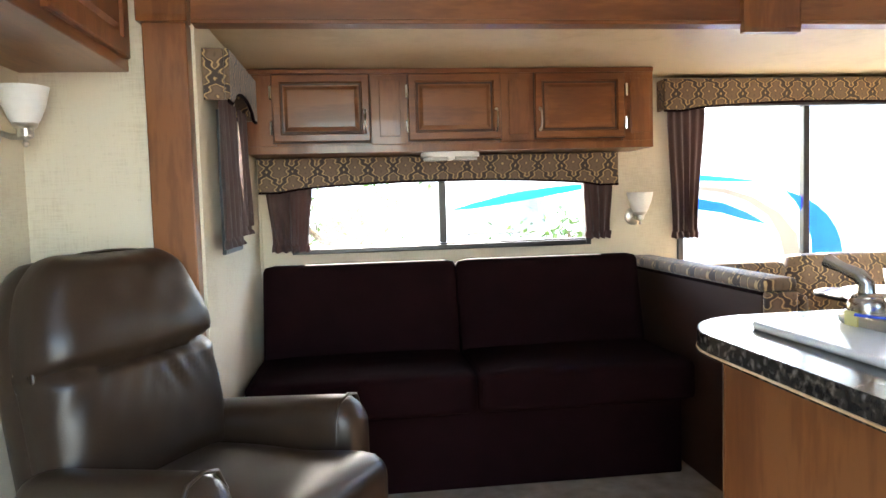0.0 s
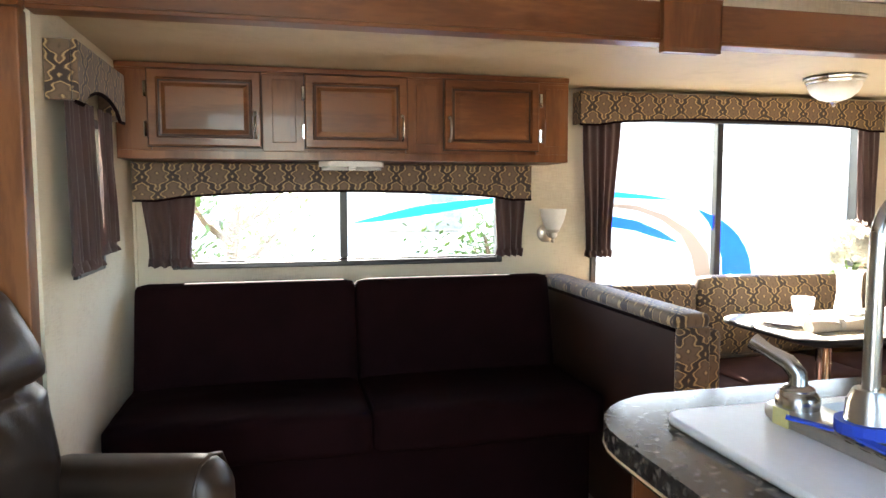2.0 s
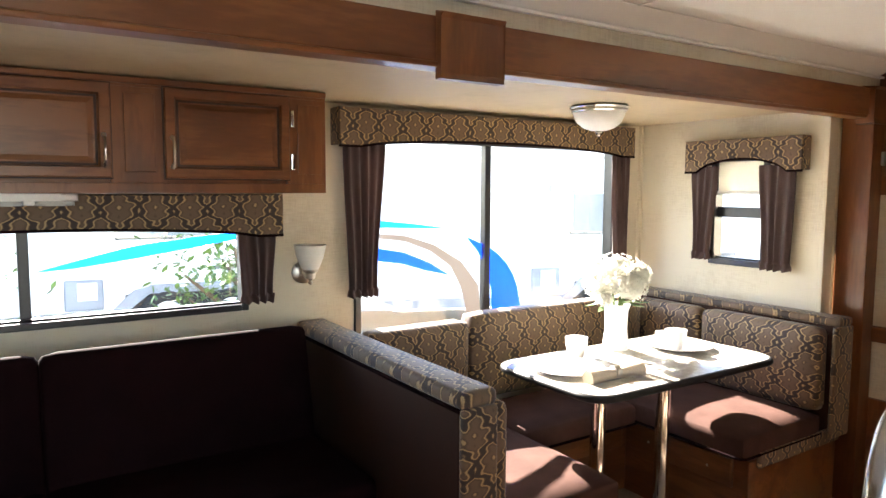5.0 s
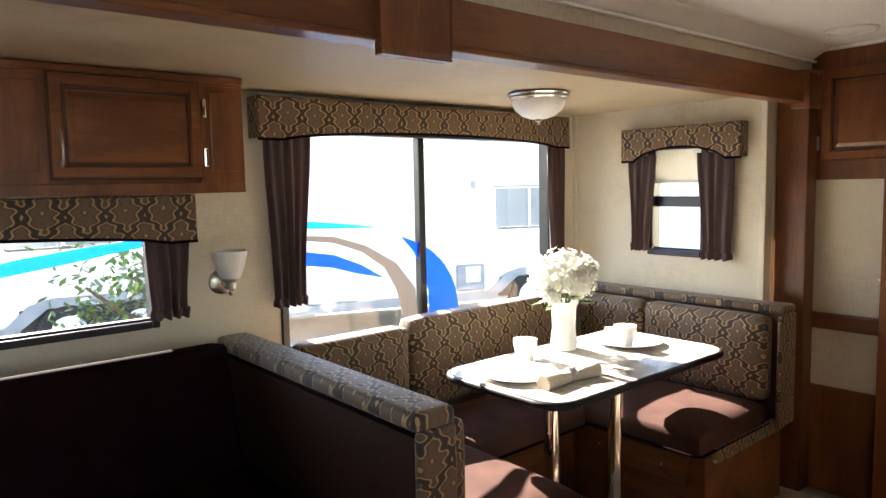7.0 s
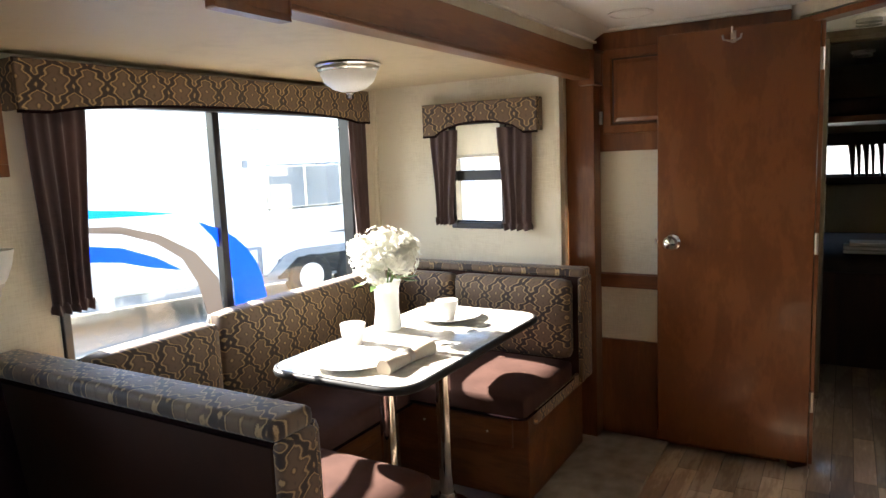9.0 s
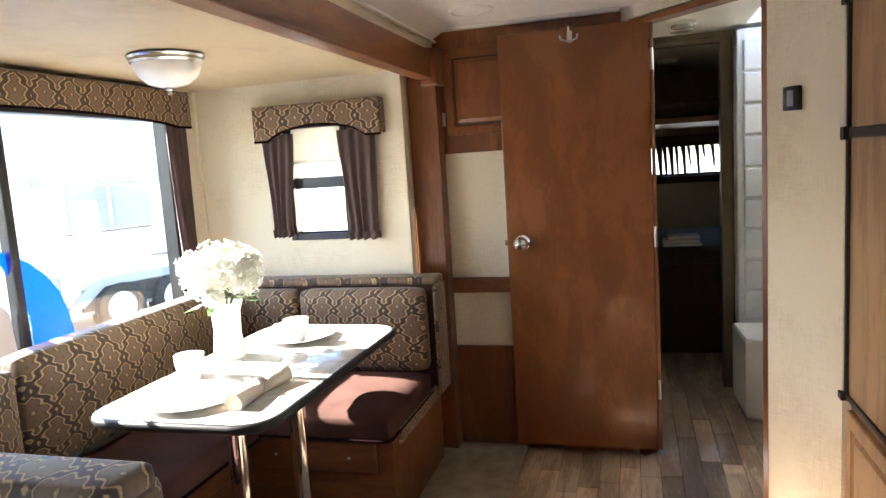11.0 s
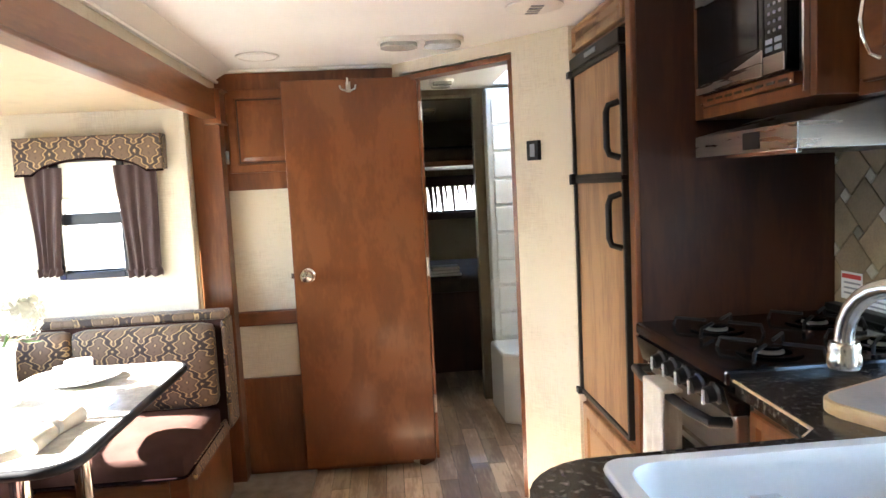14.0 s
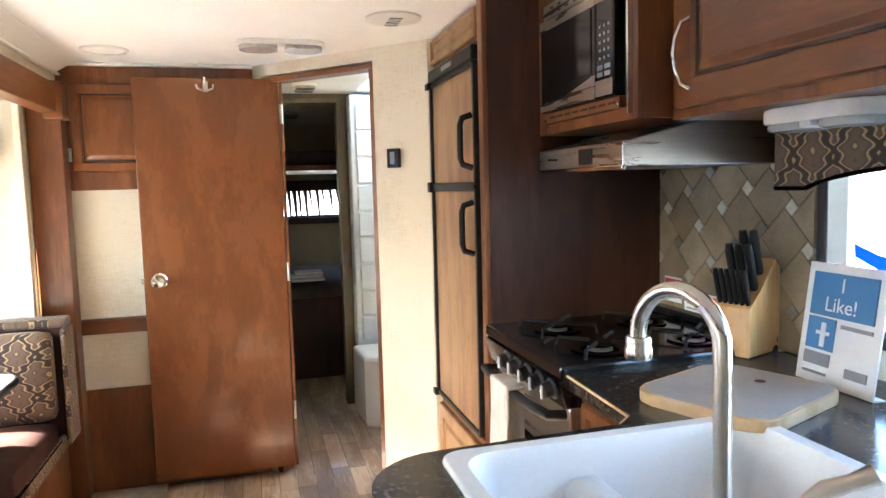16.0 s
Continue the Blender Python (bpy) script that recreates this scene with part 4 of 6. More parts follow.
bm = tube(B(), [(CC[0] + sx * 0.252, CC[1] + 0.1, z) for sx, z in [(-1, 0.45), (-1, 0.55), (-1, 0.65), (-1, 0.75), (-1, 0.84), (-0.95, 0.9), (-0.8, 0.935), (-0.4, 0.945), (0, 0.948), (0.4, 0.945), (0.8, 0.935), (0.95, 0.9), (1, 0.84), (1, 0.75), (1, 0.65), (1, 0.55), (1, 0.45)]], 0.006, 6)
chair_part("edge_seam", taper(bm))
for s in (-1, 1):
    bm = cushion(B(), *at_chair(s * 0.268 - 0.062, s * 0.268 + 0.062, -0.33, 0.16), 0.16, 0.555, 0.058, 0.01, 0, 16)
    for v in bm.verts:
        v.co.z -= 0.1 * max(0, v.co.y - CC[1] + 0.3) * max(0, (v.co.z - 0.3) / 0.25)
        v.co.z -= 0.5 * max(0, CC[1] - 0.27 - v.co.y) * max(0, (v.co.z - 0.35) / 0.2)
    chair_part("arm", bm)
    bm = tube(B(), [(CC[0] + s * 0.268 + dx, CC[1] - 0.285, z) for dx, z in [(-0.066, 0.25), (-0.068, 0.4), (-0.064, 0.5), (-0.04, 0.545), (0, 0.556), (0.04, 0.545), (0.064, 0.5), (0.068, 0.4), (0.066, 0.25)]], 0.0045, 6)
    chair_part("arm_seam", bm)
chair_part("swivel_base", lathe(B(), (CC[0], CC[1] - 0.08, 0), [(0.2, 0.012), (0.2, 0.03), (0.06, 0.05), (0.05, 0.14), (0.0, 0.14)], 20), "black swivel base", 40, BLACK)

# ---- dinette ----
hw = thing("sofa_end_panel", (2.39, 2.6, 0.012), "brown upholstered divider with damask cap between sofa and dinette", "divider")
part("core", box(B(), 2.36, 2.462, 2.105, 3.19, 0.012, 0.775, 0.008), DIVIDER, hw)
part("cap", box(B(), 2.352, 2.47, 2.088, 3.195, 0.765, 0.812, 0.018, 3), DAMASK_FLAT, hw, "ogee damask cap", 60)
part("end_cap", box(B(), 2.356, 2.466, 2.082, 2.107, 0.012, 0.77, 0.01, 3), DAMASK, hw, "ogee damask end", 60)
part("piping", tube(B(), [(2.358, 2.10, 0.762), (2.358, 3.15, 0.762)], 0.006, 6), SOFA, hw, "dark brown piping", 60)

bench = thing("dinette_bench", (3.3, 2.7, 0.012), "U-shaped dinette bench base in cherry-stained wood with drawers", "bench")
part("base", box(B(), 2.466, 2.93, 2.16, 2.72, 0.012, 0.33, 0.004), CHERRY_X, bench)
part("base", box(B(), 2.466, 4.25, 2.72, 3.19, 0.012, 0.33, 0.004), CHERRY_X, bench)
aftbase = part("base", box(B(), 3.66, 4.26, 2.14, 2.72, 0.012, 0.33, 0.004), CHERRY_Y, bench)
part("drawer_front", box(B(), 3.643, 3.662, 2.2, 2.68, 0.215, 0.325, 0.004), CHERRY_Y, bench)
part("drawer_front", box(B(), 3.0, 3.62, 2.70, 2.722, 0.215, 0.325, 0.004), CHERRY_X, bench)
for y in (2.3, 2.58):
    part("screw_cap", lathe(B(), (3.643, y, 0.27), [(0.005, 0.0), (0.005, 0.003), (0.0, 0.004)], 8, (-1, 0, 0)), NICKEL, bench)
part("end_trim", box(B(), 3.7, 4.255, 2.122, 2.14, 0.30, 0.36, 0.008), DAMASK, bench, "ogee damask edge band")


def bench_cushion(name, args, mat, label, axis=2, puff=0.014, r=0.03):
    th = thing(name, ((args[0] + args[1]) / 2, (args[2] + args[3]) / 2, args[4]), label, "cushion", "dinette cushions")
    part("cover", cushion(B(), *args, r, puff, axis), mat, th, "", 60)
    x0, x1, y0, y1, z0, z1 = args
    if axis == 2:
        loop = rounded(x0 - 0.002, x1 + 0.002, y0 - 0.002, y1 + 0.002, r * 0.9, 4)
        part("piping", tube(B(), [(p[0], p[1], z0 + 0.018) for p in loop + loop[:1]], 0.005, 6, False), SOFA, th, "dark piping", 60)
    return th


bench_cushion("seat_cushion", (2.472, 2.985, 2.13, 2.98, 0.335, 0.435), SEAT_BROWN, "brown microsuede seat cushion on the forward dinette bench")
bench_cushion("seat_cushion", (2.99, 3.60, 2.60, 2.98, 0.335, 0.435), SEAT_BROWN, "brown microsuede seat cushion under the dinette window")
bench_cushion("seat_cushion", (3.605, 4.13, 2.128, 2.98, 0.335, 0.435), SEAT_BROWN, "brown microsuede seat cushion on the rear dinette bench")
bench_cushion("back_cushion", (2.562, 3.024, 2.985, 3.085, 0.435, 0.775), DAMASK, "ogee damask back cushion under the window", 1, 0.02)
bench_cushion("back_cushion", (3.03, 4.06, 2.985, 3.085, 0.435, 0.80), DAMASK, "long ogee damask back cushion under the window", 1, 0.02)
bench_cushion("back_cushion", (4.085, 4.165, 2.688, 3.06, 0.435, 0.775), DAMASK, "ogee damask back cushion in the corner", 0, 0.014)
bench_cushion("back_cushion", (4.085, 4.165, 2.135, 2.68, 0.435, 0.775), DAMASK, "ogee damask back cushion on the rear bench", 0, 0.014)
bench_cushion("back_cushion", (2.474, 2.552, 2.14, 3.06, 0.435, 0.755), DAMASK, "ogee damask back cushion against the divider", 0, 0.014)
lg = thing("bench_back_panel", (4.21, 2.6, 0.012), "damask-capped back panel behind the rear dinette bench", "bench back")
part("core", box(B(), 4.168, 4.258, 2.105, 3.19, 0.335, 0.785, 0.004), SEAT_BROWN, lg)
part("cap", box(B(), 4.155, 4.258, 2.095, 3.195, 0.778, 0.812, 0.012, 3), DAMASK_FLAT, lg, "ogee damask cap", 60)
part("end_cap", box(B(), 4.12, 4.256, 2.09, 2.107, 0.335, 0.78, 0.008, 3), DAMASK, lg, "ogee damask end", 60)
part("ledge", box(B(), 2.46, 4.16, 3.09, 3.198, 0.655, 0.685, 0.008), DAMASK_FLAT, lg, "padded ledge below the window")

table = thing("dinette_table", (3.38, 2.41, 0.012), "dinette table with rounded stone-look top on two chrome legs", "table")
part("tabletop", prism(B(), rounded(2.9, 3.855, 2.16, 2.668, 0.085), 2, 0.664, 0.69, 0.004), TABLE_TOP, table, "", 40)
part("edge_band", tube(B(), [(p[0], p[1], 0.677) for p in (lambda l: l + l[:1])(rounded(2.9, 3.855, 2.16, 2.668, 0.085))], 0.0135, 8, False), BLACK, table, "dark rubber edge band", 60)
for x, y in ((3.165, 2.41), (3.513, 2.41)):
    leg = part("leg", tube(B(), [(x, y, 0.03), (x, y, 0.664)], 0.027, 18), CHROME, table, "", 40)
    part("flange", lathe(B(), (x, y, 0.62), [(0.028, 0.0), (0.05, 0.03), (0.075, 0.036), (0.075, 0.0435), (0.0, 0.0435)], 20), NICKEL, leg, "", 40)
    part("floor_cup", lathe(B(), (x, y, 0.012), [(0.08, 0.0), (0.08, 0.006), (0.04, 0.02), (0.03, 0.05), (0.0, 0.05)], 20), NICKEL, leg, "", 40)


def plate(x, y, z=0.69, r=0.125):
    th = thing("plate", (x, y, z), "round white ceramic dinner plate on the dinette table", "plate", "table settings")
    part("dish", lathe(B(), (x, y, z), [(0.0, 0.003), (r * 0.55, 0.001), (r * 0.6, 0.004), (r, 0.016), (r, 0.019), (r * 0.62, 0.009), (r * 0.5, 0.007), (0.0, 0.007)], 36), CERAMIC, th, "", 50)


def cup(x, y, z, h=0.075, r=0.042, turn=0):
    th = thing("cup", (x, y, z), "white ceramic coffee cup standing on a plate", "cup", "table settings")
    part("bowl", lathe(B(), (x, y, z), [(0.0, 0.001), (r * 0.62, 0.001), (r * 0.7, 0.01), (r * 0.95, h * 0.6), (r, h), (r * 0.93, h), (r * 0.86, h * 0.55), (r * 0.55, 0.012), (0.0, 0.01)], 24), CERAMIC, th, "", 50)
    d = Vector((math.cos(turn), math.sin(turn), 0))
    p = Vector((x, y, z))
    part("ear", tube(B(), [p + d * r * 0.9 + Vector((0, 0, h * 0.85)), p + d * (r + 0.028) + Vector((0, 0, h * 0.82)), p + d * (r + 0.032) + Vector((0, 0, h * 0.5)), p + d * (r + 0.018) + Vector((0, 0, h * 0.3)), p + d * r * 0.8 + Vector((0, 0, h * 0.26))], 0.006, 8), CERAMIC, th, "", 60)


plate(3.655, 2.455), plate(3.04, 2.44)
cup(3.6, 2.43, 0.699, turn=2.2), cup(3.2, 2.56, 0.692, turn=0.5)
nk = thing("napkin", (3.12, 2.28, 0.69), "rolled beige linen napkin in a ring beside the plate", "napkin", "table settings")
bm = tube(B(), [(2.985, 2.287, 0.708), (3.04, 2.288, 0.709), (3.11, 2.285, 0.708), (3.165, 2.28, 0.71), (3.22, 2.272, 0.712)], [0.025, 0.023, 0.016, 0.021, 0.026], 14)
for v in bm.verts:
    v.co.z = max(0.691, v.co.z + 0.004 * noise.noise(v.co * 60))
part("roll", bm, LINEN, nk, "", 60)
part("ring", (lathe(B(), (3.1, 2.286, 0.7125), [(0.0185, 0.0), (0.0215, 0.002), (0.0215, 0.022), (0.0185, 0.024)], 18, (1, 0, 0))), NICKEL, nk, "metal napkin ring", 40)

# vase of hydrangeas
vx, vy = 3.43, 2.58
vs = thing("flower_vase", (vx, vy, 0.69), "frosted white glass vase of white hydrangeas on the dinette table", "vase")
part("glass", lathe(B(), (vx, vy, 0.69), [(0.0, 0.001), (0.045, 0.001), (0.05, 0.02), (0.042, 0.08), (0.045, 0.15), (0.055, 0.18), (0.05, 0.18), (0.04, 0.15), (0.037, 0.08), (0.044, 0.024), (0.0, 0.012)], 24), VASE_GLASS, vs, "", 50)
rnd = random.Random(4)
part("stems", joined([lambda b, a=a: tube(b, [(vx + 0.02 * math.cos(a), vy + 0.02 * math.sin(a), 0.705), (vx - 0.01 * math.cos(a), vy - 0.01 * math.sin(a), 0.8), (vx + 0.05 * math.cos(a), vy + 0.05 * math.sin(a), 0.93)], 0.004, 6) for a in (0.3, 1.3, 2.4, 3.5, 4.6, 5.6)]), LEAF, vs, "", 60)
bm = B()
for k in range(9):
    a, e = k * 2.4, rnd.uniform(-0.5, 0.3)
    c = Vector((vx + 0.06 * math.cos(a), vy + 0.06 * math.sin(a), 0.885 + 0.02 * e))
    d = Vector((math.cos(a), math.sin(a), e)).normalized()
    s = d.cross(Vector((0, 0, 1))).normalized()
    q = [c, c + d * 0.03 + s * 0.02, c + d * 0.075 + Vector((0, 0, 0.006)), c + d * 0.03 - s * 0.02]
    vv = [bm.verts.new(p) for p in q]
    top = bm.verts.new(c + d * 0.03 + Vector((0, 0, -0.006)))
    for i in range(4):
        bm.faces.new((vv[i], vv[(i + 1) % 4], top))
part("leaves", bm, LEAF, vs)
HEADS = [(0, 0, 0.99, 0.085), (0.075, 0.02, 0.95, 0.065), (-0.075, 0.01, 0.955, 0.068), (0.02, 0.075, 0.955, 0.065), (-0.01, -0.075, 0.95, 0.066), (0.055, -0.055, 0.985, 0.055), (-0.055, 0.055, 0.99, 0.055), (-0.105, -0.035, 0.90, 0.03)]
for hx, hy, hz, hr in HEADS:
    bm = B()
    m = int(120 * hr / 0.07)
    for i in range(m):
        zz = 1 - 2 * (i + 0.5) / m
        th_ = i * 2.39996
        d = Vector((math.sqrt(1 - zz * zz) * math.cos(th_), math.sqrt(1 - zz * zz) * math.sin(th_), zz * 0.85))
        c = Vector((vx + hx, vy + hy, hz)) + d * hr * rnd.uniform(0.66, 1.16)
        s = d.cross(Vector((rnd.uniform(-1, 1), rnd.uniform(-1, 1), 0.3))).normalized()
        t2 = d.cross(s).normalized()
        w = rnd.uniform(0.011, 0.017)
        ce = bm.verts.new(c)
        ring = [bm.verts.new(c + (s * math.cos(k * math.pi / 4) + t2 * math.sin(k * math.pi / 4)) * w * (1.0 if k % 2 == 0 else 0.45) + d * (0.004 if k % 2 == 0 else 0)) for k in range(8)]
        for k in range(8):
            bm.faces.new((ce, ring[k], ring[(k + 1) % 8]))
    bmesh.ops.create_icosphere(bm, subdivisions=2, radius=hr * 0.8, matrix=Matrix.Translation((vx + hx, vy + hy, hz)))
    part("bloom", bm, PETAL, vs, "white hydrangea head")

lamp = thing("flush_ceiling_lamp", (3.418, 2.685, SLIDE_CEIL), "brass-rimmed flush ceiling lamp with frosted bowl over the dinette", "ceiling lamp")
part("rim", lathe(B(), (3.418, 2.685, SLIDE_CEIL), [(0.0, -0.001), (0.1008, -0.001), (0.1157, -0.008), (0.1083, -0.014), (0.1083, -0.022), (0.1023, -0.028), (0.0, -0.028)], 36), NICKEL, lamp, "polished metal rim", 40)
part("bowl", lathe(B(), (3.418, 2.685, SLIDE_CEIL), [(0.1008, -0.024), (0.0986, -0.04), (0.0859, -0.066), (0.0598, -0.087), (0.0299, -0.097), (0.0, -0.1)], 36), FROST, lamp, "frosted glass bowl", 50)
part("finial", lathe(B(), (3.418, 2.685, SLIDE_CEIL), [(0.0, -0.122), (0.008, -0.118), (0.006, -0.11), (0.014, -0.104), (0.014, -0.097), (0.0, -0.097)], 12), NICKEL, lamp, "", 40)


# ---- kitchen ----
ctr = thing("countertop", (2.1, 0.7, CTR - 0.035), "dark granite-look L-shaped laminate countertop with rounded end", "countertop")
SX0, SX1, SY0, SY1 = 1.728, 2.285, 0.572, 1.125


def arc(cx, cy, r, a0, a1, n=7):
    return [(cx + r * math.cos(radians(a0 + (a1 - a0) * k / n)), cy + r * math.sin(radians(a0 + (a1 - a0) * k / n))) for k in range(n + 1)]


end = arc(1.8, 1.078, 0.165, 180, 98) + arc(2.2, 1.122, 0.125, 86, 0)


def slab_with_hole(bm, outer, hole, z0, z1):
    """A flat slab of any outline with one opening in it."""
    for pts in (outer, hole):
        vs = [bm.verts.new((*p, z1)) for p in pts]
        for k in range(len(vs)):
            bm.edges.new((vs[k], vs[(k + 1) % len(vs)]))
    bmesh.ops.triangle_fill(bm, use_beauty=True, edges=bm.edges[:])
    ex = bmesh.ops.extrude_face_region(bm, geom=bm.faces[:])
    bmesh.ops.translate(bm, verts=[v for v in ex["geom"] if isinstance(v, bmesh.types.BMVert)], vec=(0, 0, z0 - z1))
    return bm


part("slab", slab_with_hole(B(), [(1.635, 0.165)] + end + [(2.335, 0.79), (2.37, 0.748), (2.65, 0.735), (2.65, 0.165)], rounded(SX0 + 0.02, SX1 - 0.02, SY0 + 0.02, SY1 - 0.02, 0.03), CTR - 0.035, CTR), GRANITE, ctr)
part("edge_trim", tube(B(), [(1.633, 0.17, CTR - 0.03)] + [(x, y, CTR - 0.03) for x, y in end] + [(2.333, 0.8, CTR - 0.03)], 0.002, 6), PALE_WOOD, ctr, "thin pale edge strip", 60)
part("front_strip", tube(B(), [(2.345, 0.784, CTR - 0.004), (2.372, 0.752, CTR - 0.004), (2.648, 0.739, CTR - 0.004)], 0.003, 6), PALE_WOOD, ctr, "thin pale edge strip", 60)
base = thing("base_cabinet", (1.95, 0.65, 0), "cherry-stained peninsula cabinet under the sink", "cabinet")
part("side_panel", box(B(), 1.655, 1.68, 0.165, 1.07, 0, CTR - 0.036, 0.003), CHERRY, base)
part("curved_end", prism(B(), [(1.655, 1.0715), (1.69, 1.14), (1.76, 1.18), (1.85, 1.19), (2.18, 1.19), (2.24, 1.17), (2.285, 1.12), (2.26, 1.12), (2.22, 1.15), (2.18, 1.165), (1.85, 1.165), (1.77, 1.155), (1.71, 1.125), (1.68, 1.0715)], 2, 0, CTR - 0.036), CHERRY, base, "", 40)
part("back_panel", box(B(), 2.26, 2.285, 0.165, 1.119, 0, CTR - 0.036, 0.003), CHERRY, base)
cab2 = thing("base_cabinet", (2.5, 0.45, 0), "narrow cherry-stained drawer cabinet beside the range", "cabinet")
part("carcass", box(B(), 2.29, 2.645, 0.165, 0.70, 0.0, CTR - 0.036, 0.003), CHERRY, cab2)
d_ = part("drawer", panel_door(B(), 2.33, 2.63, 0.62, 0.795, 0.70, 1, 1, 0.03), CHERRY, cab2)
part("cabinet_door", panel_door(B(), 2.33, 2.63, 0.08, 0.60, 0.70, 1, 1, 0.04), CHERRY, cab2)

sink = thing("kitchen_sink", (2.0, 0.88, CTR), "white acrylic double-bowl kitchen sink set in the countertop", "sink")
bm = B()
lo_z = CTR - 0.15
DIV = 0.90


def bowl(b, x0, x1, y0, y1):
    top, mid, bot = rounded(x0, x1, y0, y1, 0.05, 5), rounded(x0 + 0.008, x1 - 0.008, y0 + 0.008, y1 - 0.008, 0.05, 5), rounded(x0 + 0.035, x1 - 0.035, y0 + 0.035, y1 - 0.035, 0.06, 5)
    rings = [[b.verts.new((p[0], p[1], z)) for p in ring] for ring, z in ((top, CTR + 0.012), (mid, CTR - 0.01), (mid, lo_z + 0.03), (bot, lo_z))]
    n = len(top)
    for r0, r1 in zip(rings, rings[1:]):
        for k in range(n):
            b.faces.new((r0[k], r0[(k + 1) % n], r1[(k + 1) % n], r1[k]))
    b.faces.new(rings[-1])
    return b


BASIN = (SX0 + 0.2, SX1 - 0.022, SY0 + 0.022, SY1 - 0.022)
part("basin", bowl(B(), *BASIN), SINK_WHITE, sink, "", 50)
bm = prism(B(), [(DIV - 0.055, lo_z), (DIV - 0.035, CTR - 0.06), (DIV - 0.02, CTR - 0.045), (DIV + 0.02, CTR - 0.045), (DIV + 0.035, CTR - 0.06), (DIV + 0.055, lo_z)], 0, BASIN[0] + 0.006, BASIN[1] - 0.006, 0.004)
part("divider", bm, SINK_WHITE, sink, "", 50)


def rim_between(b, outer, hole):
    o, h = [b.verts.new((*p, CTR + 0.012)) for p in outer], [b.verts.new((*p, CTR + 0.012)) for p in hole]
    lower = [b.verts.new((p[0], p[1], CTR + 0.0005)) for p in outer]
    n = len(outer)
    for k in range(n):
        b.faces.new((o[k], o[(k + 1) % n], h[(k + 1) % n], h[k]))
        b.faces.new((o[k], o[(k + 1) % n], lower[(k + 1) % n], lower[k]))
    return b


part("rim", rim_between(B(), rounded(SX0, SX1, SY0, SY1, 0.03, 5), rounded(*BASIN, 0.05, 5)), SINK_WHITE, sink)
loop = rounded(SX0, SX1, SY0, SY1, 0.03, 5)
part("rim_edge", tube(B(), [(p[0], p[1], CTR + 0.006) for p in loop + loop[:1]], 0.0065, 8, False), SINK_WHITE, sink, "", 60)
for dy in ((SY0 + DIV) / 2, (SY1 + DIV) / 2):
    part("drain", lathe(B(), ((BASIN[0] + BASIN[1]) / 2, dy, lo_z), [(0.0, 0.002), (0.03, 0.002), (0.042, 0.004), (0.045, 0.001)], 20), STEEL, sink, "", 40)

fx, fy = 1.876, 0.939
fau = thing("faucet", (fx, fy, CTR + 0.012), "brushed nickel gooseneck faucet with two lever handles and blue tape", "faucet")
part("deck_plate", prism(B(), rounded(fx - 0.034, fx + 0.034, fy - 0.15, fy + 0.15, 0.03), 2, CTR + 0.0125, CTR + 0.03, 0.005), STEEL, fau, "", 50)
ux, uy = 0.97, 0.25
pts = [(fx, fy, CTR + 0.035), (fx, fy, CTR + 0.12), (fx, fy, CTR + 0.225)]
for k in range(1, 13):
    a = math.pi * k / 12 * 0.98
    r_ = 0.057
    s_ = r_ - r_ * math.cos(a)
    pts.append((fx + ux * s_, fy + uy * s_, CTR + 0.246 + r_ * math.sin(a)))
pts.append((fx + ux * 0.114, fy + uy * 0.114, CTR + 0.239))
part("spout", tube(B(), pts, 0.0094, 16), NICKEL, fau, "", 60)
part("spout_tip", lathe(B(), (fx + ux * 0.114, fy + uy * 0.114, CTR + 0.216), [(0.0, 0.0), (0.0145, 0.0), (0.0158, 0.004), (0.0158, 0.012), (0.0142, 0.016), (0.0152, 0.02), (0.0135, 0.026), (0.0, 0.028)], 18), NICKEL, fau, "", 40)
part("spout_base", lathe(B(), (fx, fy, CTR + 0.0245), [(0.033, 0.0), (0.033, 0.012), (0.027, 0.02), (0.025, 0.045), (0.018, 0.06), (0.0, 0.06)], 20), NICKEL, fau, "", 40)
for s in (-1, 1):
    hy = fy + s * 0.112
    hb = part("valve", lathe(B(), (fx, hy, CTR + 0.0245), [(0.026, 0.0), (0.028, 0.016), (0.024, 0.024), (0.021, 0.027), (0.021, 0.03), (0.015, 0.034), (0.0, 0.036)], 20), NICKEL, fau, "", 40)
    part("lever", tube(B(), [(fx, hy, CTR + 0.05), (fx + 0.002, hy + s * 0.003, CTR + 0.072), (fx - 0.004, hy + s * 0.015, CTR + 0.086), (fx - 0.016, hy + s * 0.036, CTR + 0.096), (fx - 0.026, hy + s * 0.056, CTR + 0.106)], [0.013, 0.012, 0.011, 0.009, 0.012], 12), NICKEL, hb, "", 60)
part("tag", box(B(), fx - 0.037, fx - 0.0345, fy + 0.085, fy + 0.112, CTR + 0.005, CTR + 0.034), YELLOW_LABEL, fau, "small yellow paper tag")
bm = lathe(B(), (fx, fy, CTR + 0.034), [(0.0345, 0.0), (0.036, 0.0), (0.036, 0.014), (0.0345, 0.014)], 20)
prism(bm, [(fx - 0.03, fy + 0.02), (fx - 0.05, fy + 0.072), (fx - 0.058, fy + 0.064), (fx - 0.036, fy + 0.012)], 2, CTR + 0.033, CTR + 0.036)
prism(bm, [(fx - 0.034, fy - 0.01), (fx - 0.044, fy - 0.1), (fx - 0.03, fy - 0.102), (fx - 0.022, fy - 0.02)], 2, CTR + 0.033, CTR + 0.036)
part("tape", bm, BLUE_TAPE, fau, "wrapped strip of blue tape")

